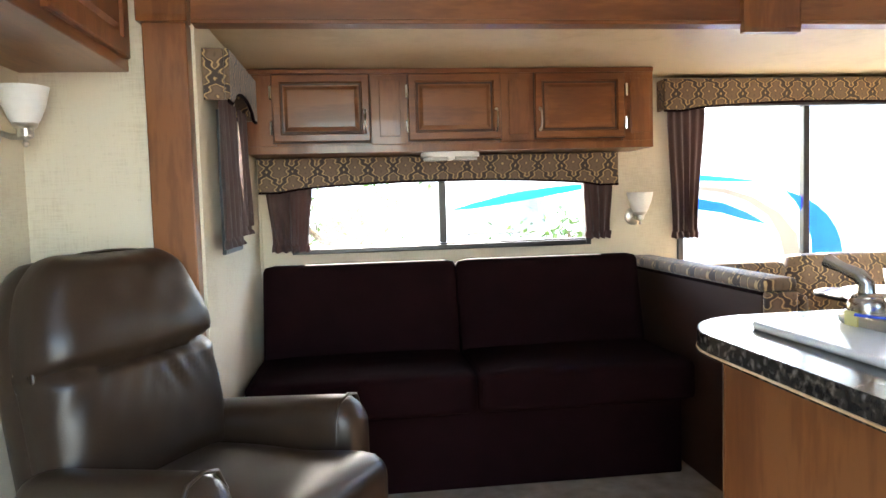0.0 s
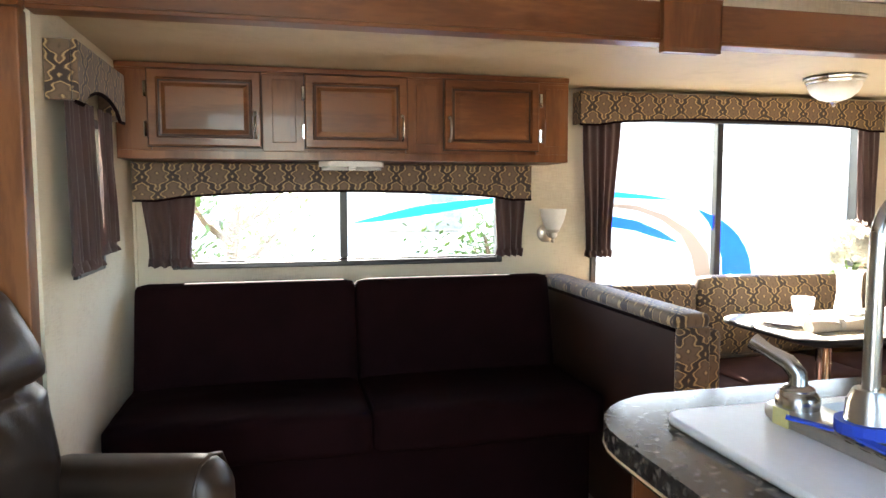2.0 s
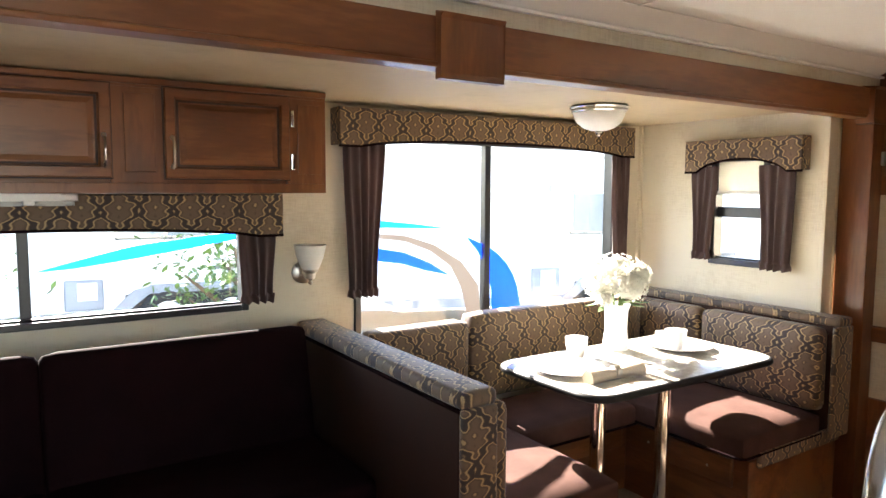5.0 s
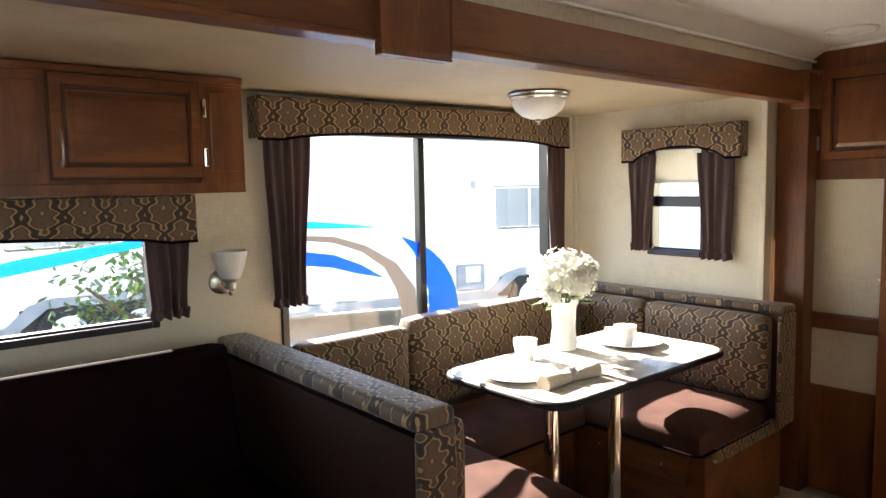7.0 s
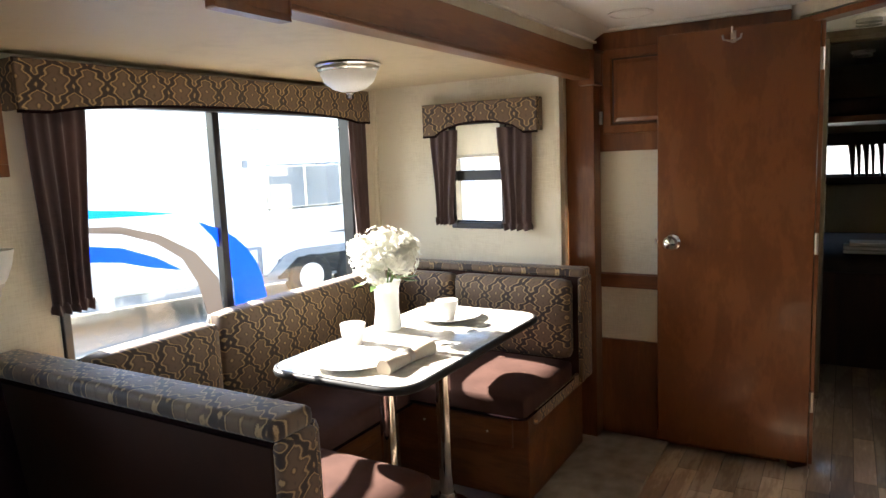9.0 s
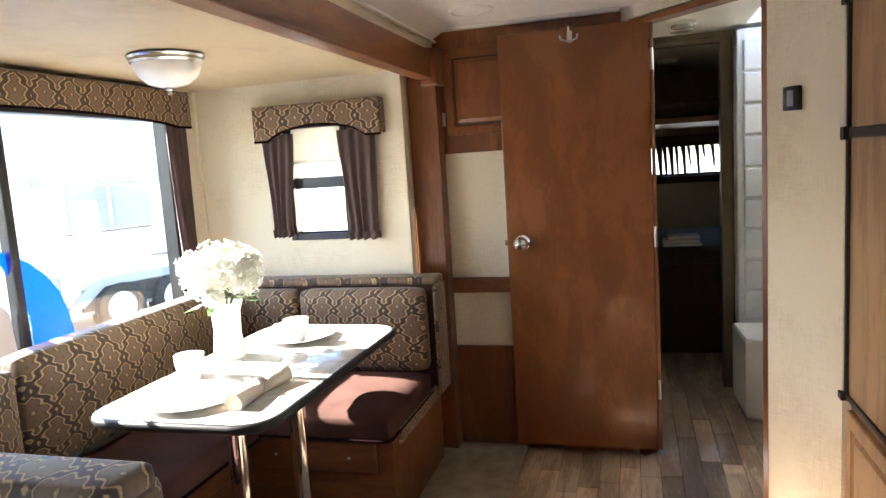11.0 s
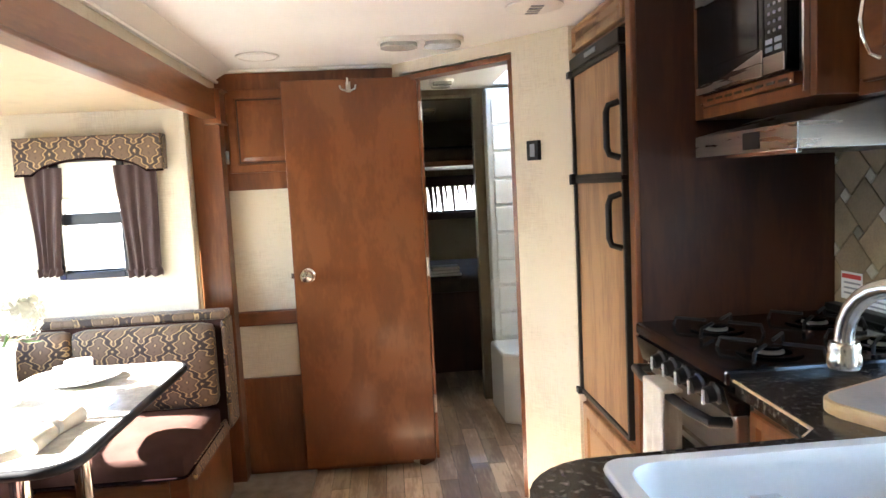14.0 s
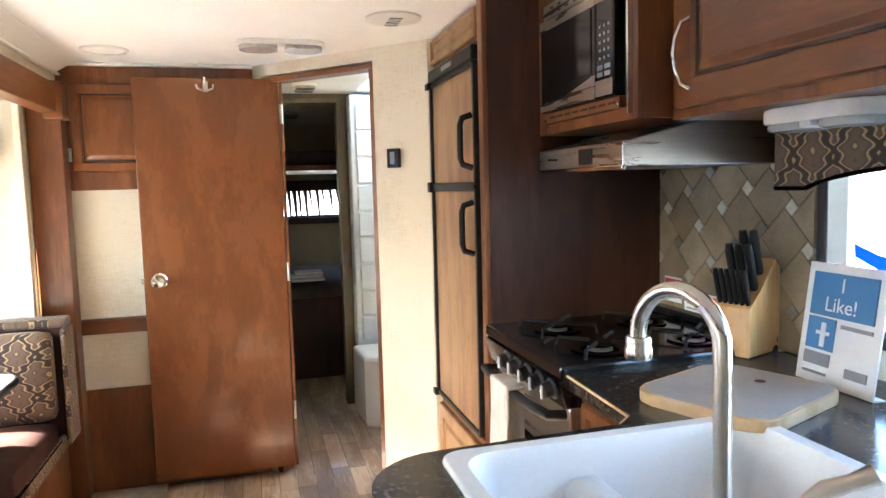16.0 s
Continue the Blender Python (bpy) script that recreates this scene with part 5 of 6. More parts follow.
# range
rg = thing("gas_range", (2.88, 0.48, 0), "black four-burner gas range with steel oven handle", "range")
RX0, RX1, RZ = 2.655, 3.15, 0.875
part("body", box(B(), RX0, RX1, 0.18, 0.70, 0.02, RZ - 0.035, 0.004), BLACK, rg)
part("cooktop", box(B(), RX0 - 0.006, RX1 + 0.006, 0.18, 0.755, RZ - 0.035, RZ, 0.008), GLOSS_BLACK, rg)
part("control_panel", prism(B(), [(0.70, RZ - 0.036), (0.757, RZ - 0.036), (0.74, RZ - 0.1), (0.70, RZ - 0.1)], 0, RX0, RX1, 0.003), GLOSS_BLACK, rg)
for k in range(5):
    x = 2.705 + k * 0.07
    kn = part("knob", lathe(B(), (x, 0.745, RZ - 0.062), [(0.025, 0.0), (0.025, 0.006), (0.019, 0.01), (0.017, 0.028), (0.0, 0.03)], 18, (0, 1, -0.2)), BLACK, rg, "", 40)
    part("pointer", box(B(), x - 0.003, x + 0.003, 0.775, 0.779, RZ - 0.085, RZ - 0.055), SIGN_WHITE, kn)
ov = part("oven_door", box(B(), RX0 + 0.006, RX1 - 0.006, 0.70, 0.728, 0.16, RZ - 0.102, 0.005), STEEL, rg, "brushed steel oven door")
part("oven_window", box(B(), RX0 + 0.06, RX1 - 0.06, 0.728, 0.731, 0.26, RZ - 0.24, 0.001), DISPLAY, ov)
part("oven_handle", tube(B(), [(RX0 + 0.03, 0.728, RZ - 0.122), (RX0 + 0.03, 0.77, RZ - 0.118), (RX0 + 0.12, 0.782, RZ - 0.118), (RX1 - 0.12, 0.782, RZ - 0.118), (RX1 - 0.03, 0.77, RZ - 0.118), (RX1 - 0.03, 0.728, RZ - 0.122)], 0.012, 10), BLACK, ov, "", 60)
for bx, by, br in ((2.76, 0.60, 0.034), (3.0, 0.60, 0.03), (2.76, 0.34, 0.03), (3.0, 0.34, 0.034)):
    bu = part("burner", lathe(B(), (bx, by, RZ), [(br * 0.9, 0.0), (br * 0.9, 0.005), (br * 0.7, 0.009), (0.0, 0.009)], 20), STEEL, rg, "", 40)
    part("burner_cap", lathe(B(), (bx, by, RZ), [(0.0, 0.0091), (br * 0.74, 0.0091), (br * 0.74, 0.015), (br * 0.6, 0.017), (0.0, 0.017)], 20), GLOSS_BLACK, bu, "", 40)
    part("drip_ring", lathe(B(), (bx, by, RZ), [(br + 0.03, 0.001), (br + 0.035, 0.004), (br + 0.02, 0.006), (br + 0.012, 0.001)], 24), GLOSS_BLACK, bu, "", 40)
    for k in range(4):
        a = math.pi / 4 + k * math.pi / 2
        part("grate_bar", tube(B(), [(bx + 0.028 * math.cos(a), by + 0.028 * math.sin(a), RZ + 0.022), (bx + 0.105 * math.cos(a), by + 0.105 * math.sin(a), RZ + 0.022), (bx + 0.112 * math.cos(a), by + 0.112 * math.sin(a), RZ + 0.002)], 0.0042, 6), BLACK, bu, "", 60)
tw = thing("tea_towel", (2.91, 0.79, 0.45), "beige tea towel draped over the oven handle", "towel")
part("front_fall", pleated(B(), 0, 0.802, 2.845, 2.975, 0.36, RZ - 0.1, 1.12, 3, 0.008, 0.005), TOWEL, tw, "", 60)
part("back_fall", pleated(B(), 0, 0.758, 2.85, 2.97, 0.46, RZ - 0.1, 1.0, 3, 0.006, 0.005), TOWEL, tw, "", 60)
part("top_fold", box(B(), 2.845, 2.975, 0.758, 0.806, RZ - 0.106, RZ - 0.096, 0.004), TOWEL, tw, "", 60)

# tall panel and refrigerator
pn = thing("tall_side_panel", (3.175, 0.45, 0), "dark cherry tall side panel between range and refrigerator, shade deepened in its colour", "panel")
# This face turns from the window; its shade is in the board colour.
part("board", box(B(), 3.17, 3.208, 0.165, 0.728, 0.0, CEIL - 0.003, 0.002), CHERRY_SHADED, pn)
part("edge_strip", box(B(), 3.168, 3.21, 0.728, 0.744, 0.0, CEIL - 0.003, 0.004), CHERRY, pn, "cherry edge strip")
fc = thing("refrigerator_cabinet", (3.5, 0.45, 0), "cherry-stained built-in surround of the refrigerator", "cabinet")
part("frame", joined([lambda b: box(b, 3.21, 3.262, 0.165, 0.715, 0.0, CEIL - 0.003), lambda b: box(b, 3.262, 3.80, 0.165, 0.715, 1.705, CEIL - 0.003, 0.003), lambda b: box(b, 3.262, 3.80, 0.165, 0.715, 0.0, 0.47, 0.003)]), CHERRY, fc)
part("top_panel", panel_door(B(), 3.27, 3.785, 1.715, 1.80, 0.715, 1, 1, 0.02), FRIDGE_WOOD, fc)
part("cabinet_door", panel_door(B(), 3.27, 3.785, 0.06, 0.45, 0.715, 1, 1, 0.05), FRIDGE_WOOD, fc)
fr = thing("refrigerator", (3.53, 0.5, 0.45), "two-door refrigerator with black frame and wood panels", "refrigerator")
part("body", box(B(), 3.265, 3.795, 0.17, 0.70, 0.473, 1.70), BLACK, fr)
for nm, z0, z1 in (("freezer_door", 1.278, 1.64), ("fridge_door", 0.492, 1.264)):
    dd = part(nm, box(B(), 3.285, 3.782, 0.70, 0.728, z0, z1, 0.003), FRIDGE_WOOD, fr, "door with medium wood panel")
    part("door_frame", joined([lambda b: box(b, 3.272, 3.288, 0.70, 0.738, z0, z1, 0.003), lambda b: box(b, 3.779, 3.795, 0.70, 0.738, z0, z1, 0.003), lambda b: box(b, 3.288, 3.779, 0.70, 0.736, z0 - 0.008, z0 + 0.008, 0.003), lambda b: box(b, 3.288, 3.779, 0.70, 0.736, z1 - 0.008, z1 + 0.008, 0.003)]), BLACK, dd)
    hz = z0 + 0.05 if nm == "freezer_door" else z1 - 0.2
    part("pull_grip", tube(B(), [(3.30, 0.735, hz), (3.305, 0.765, hz + 0.01), (3.305, 0.772, hz + 0.03), (3.305, 0.772, hz + 0.13), (3.305, 0.765, hz + 0.15), (3.30, 0.735, hz + 0.16)], 0.0095, 10), BLACK, dd, "", 60)
    for z in (z0 + 0.0, z1):
        part("hinge", box(B(), 3.775, 3.81, 0.725, 0.75, z - 0.012, z + 0.012, 0.003), BLACK, dd)
part("top_vent", box(B(), 3.275, 3.79, 0.70, 0.742, 1.65, 1.692, 0.004), BLACK, fr)
part("nameplate", box(B(), 3.48, 3.60, 0.742, 0.744, 1.665, 1.68), SIGN_GREY, fr)

# microwave, hood, upper cabinets
MB = 1.412
mc = thing("microwave_cabinet", (2.9, 0.37, MB), "cherry-stained cabinet housing the microwave", "cabinet")
for nm, dims in (("side_panel", (2.64, 2.66, 0.165, 0.57, MB, CEIL - 0.003)), ("side_panel", (3.12, 3.167, 0.165, 0.57, MB, CEIL - 0.003)), ("bottom_panel", (2.66, 3.12, 0.165, 0.57, MB, MB + 0.028)), ("top_panel", (2.66, 3.12, 0.165, 0.57, 1.765, CEIL - 0.003)), ("back_panel", (2.66, 3.12, 0.165, 0.19, MB + 0.028, 1.765))):
    part(nm, box(B(), *dims, 0.002), CHERRY, mc)
part("edge_strip", box(B(), 2.66, 2.666, 0.57, 0.584, MB + 0.012, CEIL - 0.004, 0.001), CHROME, mc, "bright metal edge strip")
MZ = MB + 0.03
mw = thing("microwave", (2.89, 0.4, MZ), "stainless and black built-in microwave oven", "microwave")
part("body", box(B(), 2.672, 3.105, 0.2, 0.56, MZ, 1.76), BLACK, mw)
part("trim", box(B(), 2.7, 3.11, 0.56, 0.58, MZ, MZ + 0.026, 0.002), CHERRY, mw, "slotted wood-brown lower trim")
part("trim", box(B(), 2.7, 3.11, 0.56, 0.58, 1.717, 1.762, 0.002), STEEL, mw, "brushed steel upper trim")
md = part("door", box(B(), 2.79, 3.105, 0.56, 0.592, MZ + 0.028, 1.715, 0.004), GLOSS_BLACK, mw)
part("door_band", prism(B(), [(2.792, MZ + 0.03), (3.103, MZ + 0.03), (3.103, MZ + 0.05), (2.95, MZ + 0.056), (2.792, MZ + 0.085)], 1, 0.592, 0.596, 0.001), STEEL, md, "brushed steel lower band")
part("door_band", box(B(), 2.792, 3.103, 0.592, 0.595, 1.688, 1.714), STEEL, md, "brushed steel upper band")
part("glass", box(B(), 2.81, 3.09, 0.592, 0.5945, MZ + 0.09, 1.684, 0.001), DISPLAY, md, "dark oven glass")
cp = part("control_panel", box(B(), 2.708, 2.788, 0.56, 0.592, MZ + 0.028, 1.715, 0.004), DISPLAY, mw)
for i in range(3):
    for j in range(5):
        part("button", box(B(), 2.722 + i * 0.02, 2.73 + i * 0.02, 0.592, 0.5935, MZ + 0.115 + j * 0.018, MZ + 0.121 + j * 0.018), SIGN_GREY, cp)
for i in range(2):
    for j in range(2):
        part("button", box(B(), 2.72 + i * 0.034, 2.744 + i * 0.034, 0.592, 0.594, MZ + 0.076 + j * 0.016, MZ + 0.086 + j * 0.016), SIGN_GREY, cp)
part("start_button", box(B(), 2.71, 2.786, 0.592, 0.595, MZ + 0.032, MZ + 0.068, 0.001), STEEL, cp, "brushed steel open button")
part("panel_top", box(B(), 2.71, 2.786, 0.592, 0.595, 1.688, 1.714), STEEL, cp, "brushed steel upper band")
for k in range(8):
    for z in (1.73, 1.738, 1.746):
        part("vent_slot", box(B(), 2.725 + k * 0.046, 2.74 + k * 0.046, 0.58, 0.5815, z, z + 0.004), BLACK, mw)
    part("vent_slot", box(B(), 2.72 + k * 0.046, 2.752 + k * 0.046, 0.58, 0.5815, MZ + 0.01, MZ + 0.016), BLACK, mw)
for x in (2.708, 3.1):
    part("screw", lathe(B(), (x, 0.58, MZ + 0.006), [(0.0045, 0.0), (0.0045, 0.002), (0.0, 0.003)], 8, (0, 1, 0)), CHROME, mw)
hd = thing("range_hood", (2.87, 0.38, 1.309), "stainless range hood under the microwave cabinet", "range hood")
part("shell", prism(B(), [(0.165, 1.309), (0.60, 1.309), (0.60, 1.363), (0.40, MB - 0.002), (0.165, MB - 0.002)], 0, 2.652, 3.105, 0.003), STEEL, hd)
part("switch_plate", box(B(), 2.79, 2.86, 0.6, 0.603, 1.318, 1.356, 0.001), BLACK, hd, "black switch plate")
part("lip", box(B(), 2.65, 3.107, 0.592, 0.604, 1.302, 1.312, 0.002), CHROME, hd)
UB = 1.406
uc = thing("upper_cabinet", (2.17, 0.33, UB), "cherry-stained upper kitchen cabinet with a chrome arched pull", "cabinet")
part("body", box(B(), 1.72, 2.638, 0.165, 0.47, UB, CEIL - 0.003, 0.003), CHERRY_X, uc)
part("face_frame", joined([lambda b: box(b, 1.72, 2.638, 0.47, 0.485, UB, UB + 0.03, 0.002), lambda b: box(b, 1.72, 2.638, 0.47, 0.485, 1.79, CEIL - 0.003, 0.002), lambda b: box(b, 2.6, 2.638, 0.47, 0.485, UB + 0.03, 1.79, 0.002), lambda b: box(b, 1.72, 1.76, 0.47, 0.485, UB + 0.03, 1.79, 0.002)]), CHERRY, uc)
ud = part("cabinet_door", panel_door(B(), 1.755, 2.606, UB + 0.022, 1.797, 0.485, 1, 1, 0.06), CHERRY_X, uc)
part("glaze_line", glaze(B(), 1.755, 2.606, UB + 0.022, 1.797, 0.485, 1, 1, 0.06), GLAZE_AND_SHADOW, ud, "dark line painted for groove stain and door-edge shadow")
part("pull", tube(B(), [(2.556, 0.503, UB + 0.06), (2.56, 0.52, UB + 0.068), (2.566, 0.53, UB + 0.1), (2.568, 0.533, UB + 0.13), (2.566, 0.53, UB + 0.16), (2.56, 0.52, UB + 0.192), (2.556, 0.503, UB + 0.2)], [0.006, 0.004, 0.0042, 0.0048, 0.0042, 0.004, 0.006], 10), CHROME, ud, "slim chrome arched pull", 60)

# worktop things
cb = thing("cutting_board", (2.375, 0.52, CTR), "pale wooden cutting board with rounded corners and a hanging hole", "cutting board")
bm = prism(B(), rounded(-0.15, 0.15, -0.135, 0.135, 0.05), 2, CTR + 0.001, CTR + 0.024, 0.004)
bmesh.ops.rotate(bm, verts=bm.verts, cent=(0, 0, 0), matrix=Matrix.Rotation(radians(-68), 3, "Z"))
bmesh.ops.translate(bm, verts=bm.verts, vec=(2.375, 0.52, 0))
part("board", bm, PALE_WOOD, cb, "", 40)
part("top_inlay", (lambda q: (bmesh.ops.rotate(q, verts=q.verts, cent=(0, 0, 0), matrix=Matrix.Rotation(radians(-68), 3, "Z")), bmesh.ops.translate(q, verts=q.verts, vec=(2.375, 0.52, 0)), q)[2])(prism(B(), rounded(-0.143, 0.143, -0.128, 0.128, 0.045), 2, CTR + 0.0235, CTR + 0.0246)), BOARD_TOP, cb, "greyed pale board surface")
part("hole", lathe(B(), (2.395, 0.452, CTR + 0.025), [(0.011, 0.0), (0.009, 0.0008), (0.0, 0.0005)], 14), CHERRY_SHADED, cb)
kb = thing("knife_block", (2.68, 0.25, CTR), "beech knife block full of black-handled knives", "knife block")
bm = prism(B(), [(-0.07, 0), (0.06, 0), (0.06, 0.115), (0.04, 0.13), (0.012, 0.16), (-0.045, 0.225), (-0.07, 0.205)], 0, -0.048, 0.048, 0.004)
KB = Matrix.Translation((2.68, 0.255, CTR + 0.001)) @ Matrix.Rotation(radians(20), 4, "Z")
bmesh.ops.transform(bm, matrix=KB, verts=bm.verts)
part("block", bm, BLOCK_WOOD, kb)


def knife(px, py, pz, ln, r):
    bm = tube(B(), [(px, py, pz), (px, py + ln * 0.26, pz + ln * 0.85), (px, py + ln * 0.3, pz + ln * 1.04)], [r, r * 1.1, r * 0.8], 8)
    bmesh.ops.transform(bm, matrix=KB, verts=bm.verts)
    part("knife_handle", bm, BLACK, kb, "", 60)


for i in range(6):
    knife(-0.036 + i * 0.0144, 0.045, 0.118, 0.085, 0.0062)
for i in range(3):
    knife(-0.03 + i * 0.024, 0.012, 0.155, 0.105, 0.0098)
for i in range(2):
    knife(-0.024 + i * 0.026, -0.018, 0.19, 0.1, 0.0105)

sg = thing("counter_sign", (2.385, 0.3, CTR), "white acrylic counter sign with blue panel reading I Like", "sign")
SM = Matrix.Translation((2.372, 0.3, CTR + 0.001)) @ Matrix.Rotation(radians(178), 4, "Z") @ Matrix.Rotation(radians(-8), 4, "X") @ Matrix.Scale(0.92, 4)


def sign_part(name, u0, u1, z0, z1, lay, mat, label=""):
    bm = box(B(), u0, u1, -0.004 - 0.001 * lay, -0.001 * lay, z0, z1)
    bmesh.ops.transform(bm, matrix=SM, verts=bm.verts)
    return part(name, bm, mat, sg, label)


sign_part("panel", -0.105, 0.105, 0.0, 0.265, 0, SIGN_WHITE)
sign_part("blue_panel", -0.085, 0.085, 0.15, 0.245, 4, SIGN_BLUE)
sign_part("logo_square", -0.085, -0.01, 0.075, 0.145, 4, SIGN_BLUE, "blue rounded logo square")
sign_part("logo_mark", -0.045, -0.033, 0.082, 0.135, 6, SIGN_WHITE)
sign_part("logo_mark", -0.058, -0.022, 0.108, 0.116, 6, SIGN_WHITE)
sign_part("text_bar", -0.085, -0.015, 0.04, 0.068, 4, SIGN_GREY)
sign_part("text_bar", 0.005, 0.085, 0.13, 0.138, 4, SIGN_GREY)
sign_part("text_bar", -0.085, -0.02, 0.02, 0.026, 4, SIGN_GREY)
sign_part("text_bar", 0.03, 0.085, 0.03, 0.05, 4, SIGN_GREY)
bm = box(B(), -0.105, 0.105, 0.0, 0.07, 0.0, 0.004)
bmesh.ops.transform(bm, matrix=SM, verts=bm.verts)
part("foot", bm, SIGN_WHITE, sg)


def lettering(text, size, m, material, parent):
    cu = bpy.data.curves.new("text", "FONT")
    cu.body, cu.size, cu.extrude, cu.align_x = text, size, 0.0004, "CENTER"
    tmp = bpy.data.objects.new("text", cu)
    me = bpy.data.meshes.new_from_object(tmp)
    bpy.data.objects.remove(tmp)
    bm = B()
    bm.from_mesh(me)
    bpy.data.meshes.remove(me)
    bmesh.ops.transform(bm, matrix=m, verts=bm.verts)
    part("lettering", bm, material, parent)


TX = SM @ Matrix.Translation((0, -0.0098, 0)) @ Matrix.Rotation(radians(90), 4, "X")
lettering("I", 0.045, TX @ Matrix.Translation((0.0, 0.205, 0)), SIGN_WHITE, sg)
lettering("Like!", 0.045, TX @ Matrix.Translation((0.0, 0.162, 0)), SIGN_WHITE, sg)

for k, (lx, lz) in enumerate(((3.09, 0.985), (2.99, 0.962), (2.89, 0.955), (2.79, 0.95))):
    wl = thing("warning_label", (lx, 0.176, lz - 0.07), "white and red warning label on the backsplash", "label", "range warning labels")
    part("paper", box(B(), lx - 0.042, lx + 0.042, 0.1762, 0.1775, lz - 0.075, lz), SIGN_WHITE, wl)
    part("red_bar", box(B(), lx - 0.038, lx + 0.038, 0.1775, 0.1782, lz - 0.018, lz - 0.006), RED_LABEL, wl)
    for j in range(3):
        part("text_bar", box(B(), lx - 0.036, lx + 0.03, 0.1775, 0.1782, lz - 0.032 - j * 0.014, lz - 0.027 - j * 0.014), SIGN_GREY, wl)
part("back_ledge", box(B(), RX0, RX1, 0.178, 0.215, RZ + 0.001, RZ + 0.022, 0.004), BLACK, rg)

tm = thing("thermostat", (3.98, 0.92, 1.36), "small black wall thermostat with pale dial", "thermostat")


def on_diag(bm, s0, s1, z0, z1, t0, t1, bev=0.0):
    return diag(bm, s0, s1, z0, z1, t0, t1, bev)


part("case", on_diag(B(), 0.715, 0.765, 1.35, 1.423, -0.022, -0.001, 0.003), BLACK, tm)
part("face", on_diag(B(), 0.73, 0.75, 1.363, 1.41, -0.024, -0.022), SIGN_GREY, tm)

# ---- hall, bathroom, bunk room ----
sh2 = thing("shower_surround", (4.95, 0.5, 0), "pale moulded shower surround with embossed tile pattern", "shower")
part("back", box(B(), 5.16, 5.28, 0.165, 0.845, 0.36, CEIL - 0.02, 0.01), GREY_PANEL, sh2)
for j in range(9):
    part("tile", box(B(), 5.15, 5.162, 0.64, 0.815, 0.40 + j * 0.15, 0.54 + j * 0.15, 0.008), GREY_PANEL, sh2)
part("tub", prism(B(), [(4.78, 0.165), (4.78, 0.76), (4.84, 0.86), (5.15, 0.875), (5.15, 0.165)], 2, 0.0, 0.385, 0.02), SINK_WHITE, sh2, "low white shower tub")
sk = thing("shower_skylight", (4.97, 0.48, CEIL + 0.06), "clear plastic skylight dome over the shower", "skylight", "", "structure")
part("curb", joined([lambda b: box(b, 4.70, 4.72, 0.18, 0.82, CEIL + 0.06, CEIL + 0.075), lambda b: box(b, 5.15, 5.17, 0.18, 0.82, CEIL + 0.06, CEIL + 0.075), lambda b: box(b, 4.72, 5.15, 0.18, 0.2, CEIL + 0.06, CEIL + 0.075), lambda b: box(b, 4.72, 5.15, 0.8, 0.82, CEIL + 0.06, CEIL + 0.075)]), WHITE_PLASTIC, sk)
part("dome", box(B(), 4.70, 5.17, 0.18, 0.82, CEIL + 0.075, CEIL + 0.08), GLASS, sk).visible_shadow = False
bk = thing("bunk_bed", (6.2, 1.0, 0), "dark bunk bed with quilted brown bedding", "bunk bed")
part("lower_front", box(B(), 5.92, 5.95, 0.17, 2.09, 0.0, 0.55, 0.004), CHERRY_SHADED, bk)
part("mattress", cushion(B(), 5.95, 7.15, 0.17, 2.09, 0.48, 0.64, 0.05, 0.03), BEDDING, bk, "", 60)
part("upper_board", box(B(), 5.95, 7.19, 0.17, 2.09, 1.40, 1.435, 0.004), CHERRY, bk)
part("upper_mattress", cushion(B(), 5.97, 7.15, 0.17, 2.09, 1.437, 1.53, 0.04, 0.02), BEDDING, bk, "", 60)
bw = thing("bunk_window", (7.2, 1.0, 1.055), "small bunk window with a gathered dark curtain", "window")
part("frame", joined([lambda b: box(b, 7.19, 7.22, 0.55, 1.6, 1.035, 1.058), lambda b: box(b, 7.19, 7.22, 0.55, 1.6, 1.287, 1.31)]), WINDOW_FRAME, bw)
part("pane", box(B(), 7.24, 7.245, 0.55, 1.6, 1.055, 1.29), GLASS, bw).visible_shadow = False
for cy, cw, cz in ((0.6, 0.02, 1.03), (0.69, 0.008, 1.15), (0.745, 0.012, 1.1), (0.81, 0.009, 1.17), (0.855, 0.014, 1.03), (0.915, 0.01, 1.12), (0.955, 0.016, 1.03), (1.005, 0.012, 1.03), (1.045, 0.018, 1.03), (1.09, 0.014, 1.03), (1.13, 0.02, 1.03)):
    part("curtain_fold", tube(B(), [(7.16, cy + 0.01, 1.3), (7.165, cy, 1.21), (7.16, cy - 0.008, cz)], [cw * 1.4, cw, cw * 0.55], 8), CURTAIN, bw, "", 60)
part("curtain_hem", box(B(), 7.15, 7.185, 0.55, 1.3, 0.985, 1.04, 0.006), CURTAIN, bw)
part("pelmet", box(B(), 7.12, 7.185, 0.53, 1.62, 1.262, 1.35, 0.004), CURTAIN, bw)
ceiling_light((4.95, 1.1, CEIL), 0, 0.1, 0.06, 0.018, "white dome light on the hall ceiling")
ceiling_light((6.3, 1.1, CEIL), 0, 0.1, 0.06, 0.018, "white dome light on the bunk room ceiling")
tws = thing("towel_stack", (6.05, 1.07, 0.65), "stack of folded white towels on the bunk", "towels")
for k, (o, w) in enumerate(((0, 0.115), (0.006, 0.108), (-0.01, 0.095))):
    part("towel", box(B(), 5.98, 6.14, 1.05 - w + o, 1.05 + w + o, 0.652 + k * 0.022, 0.672 + k * 0.022, 0.008), CERAMIC, tws)

# ---- outside ----
GZ = -0.78
g = B()
vs_ = [g.verts.new(p) for p in ((-300, -300, GZ), (300, -300, GZ), (300, 300, GZ), (-300, 300, GZ))]
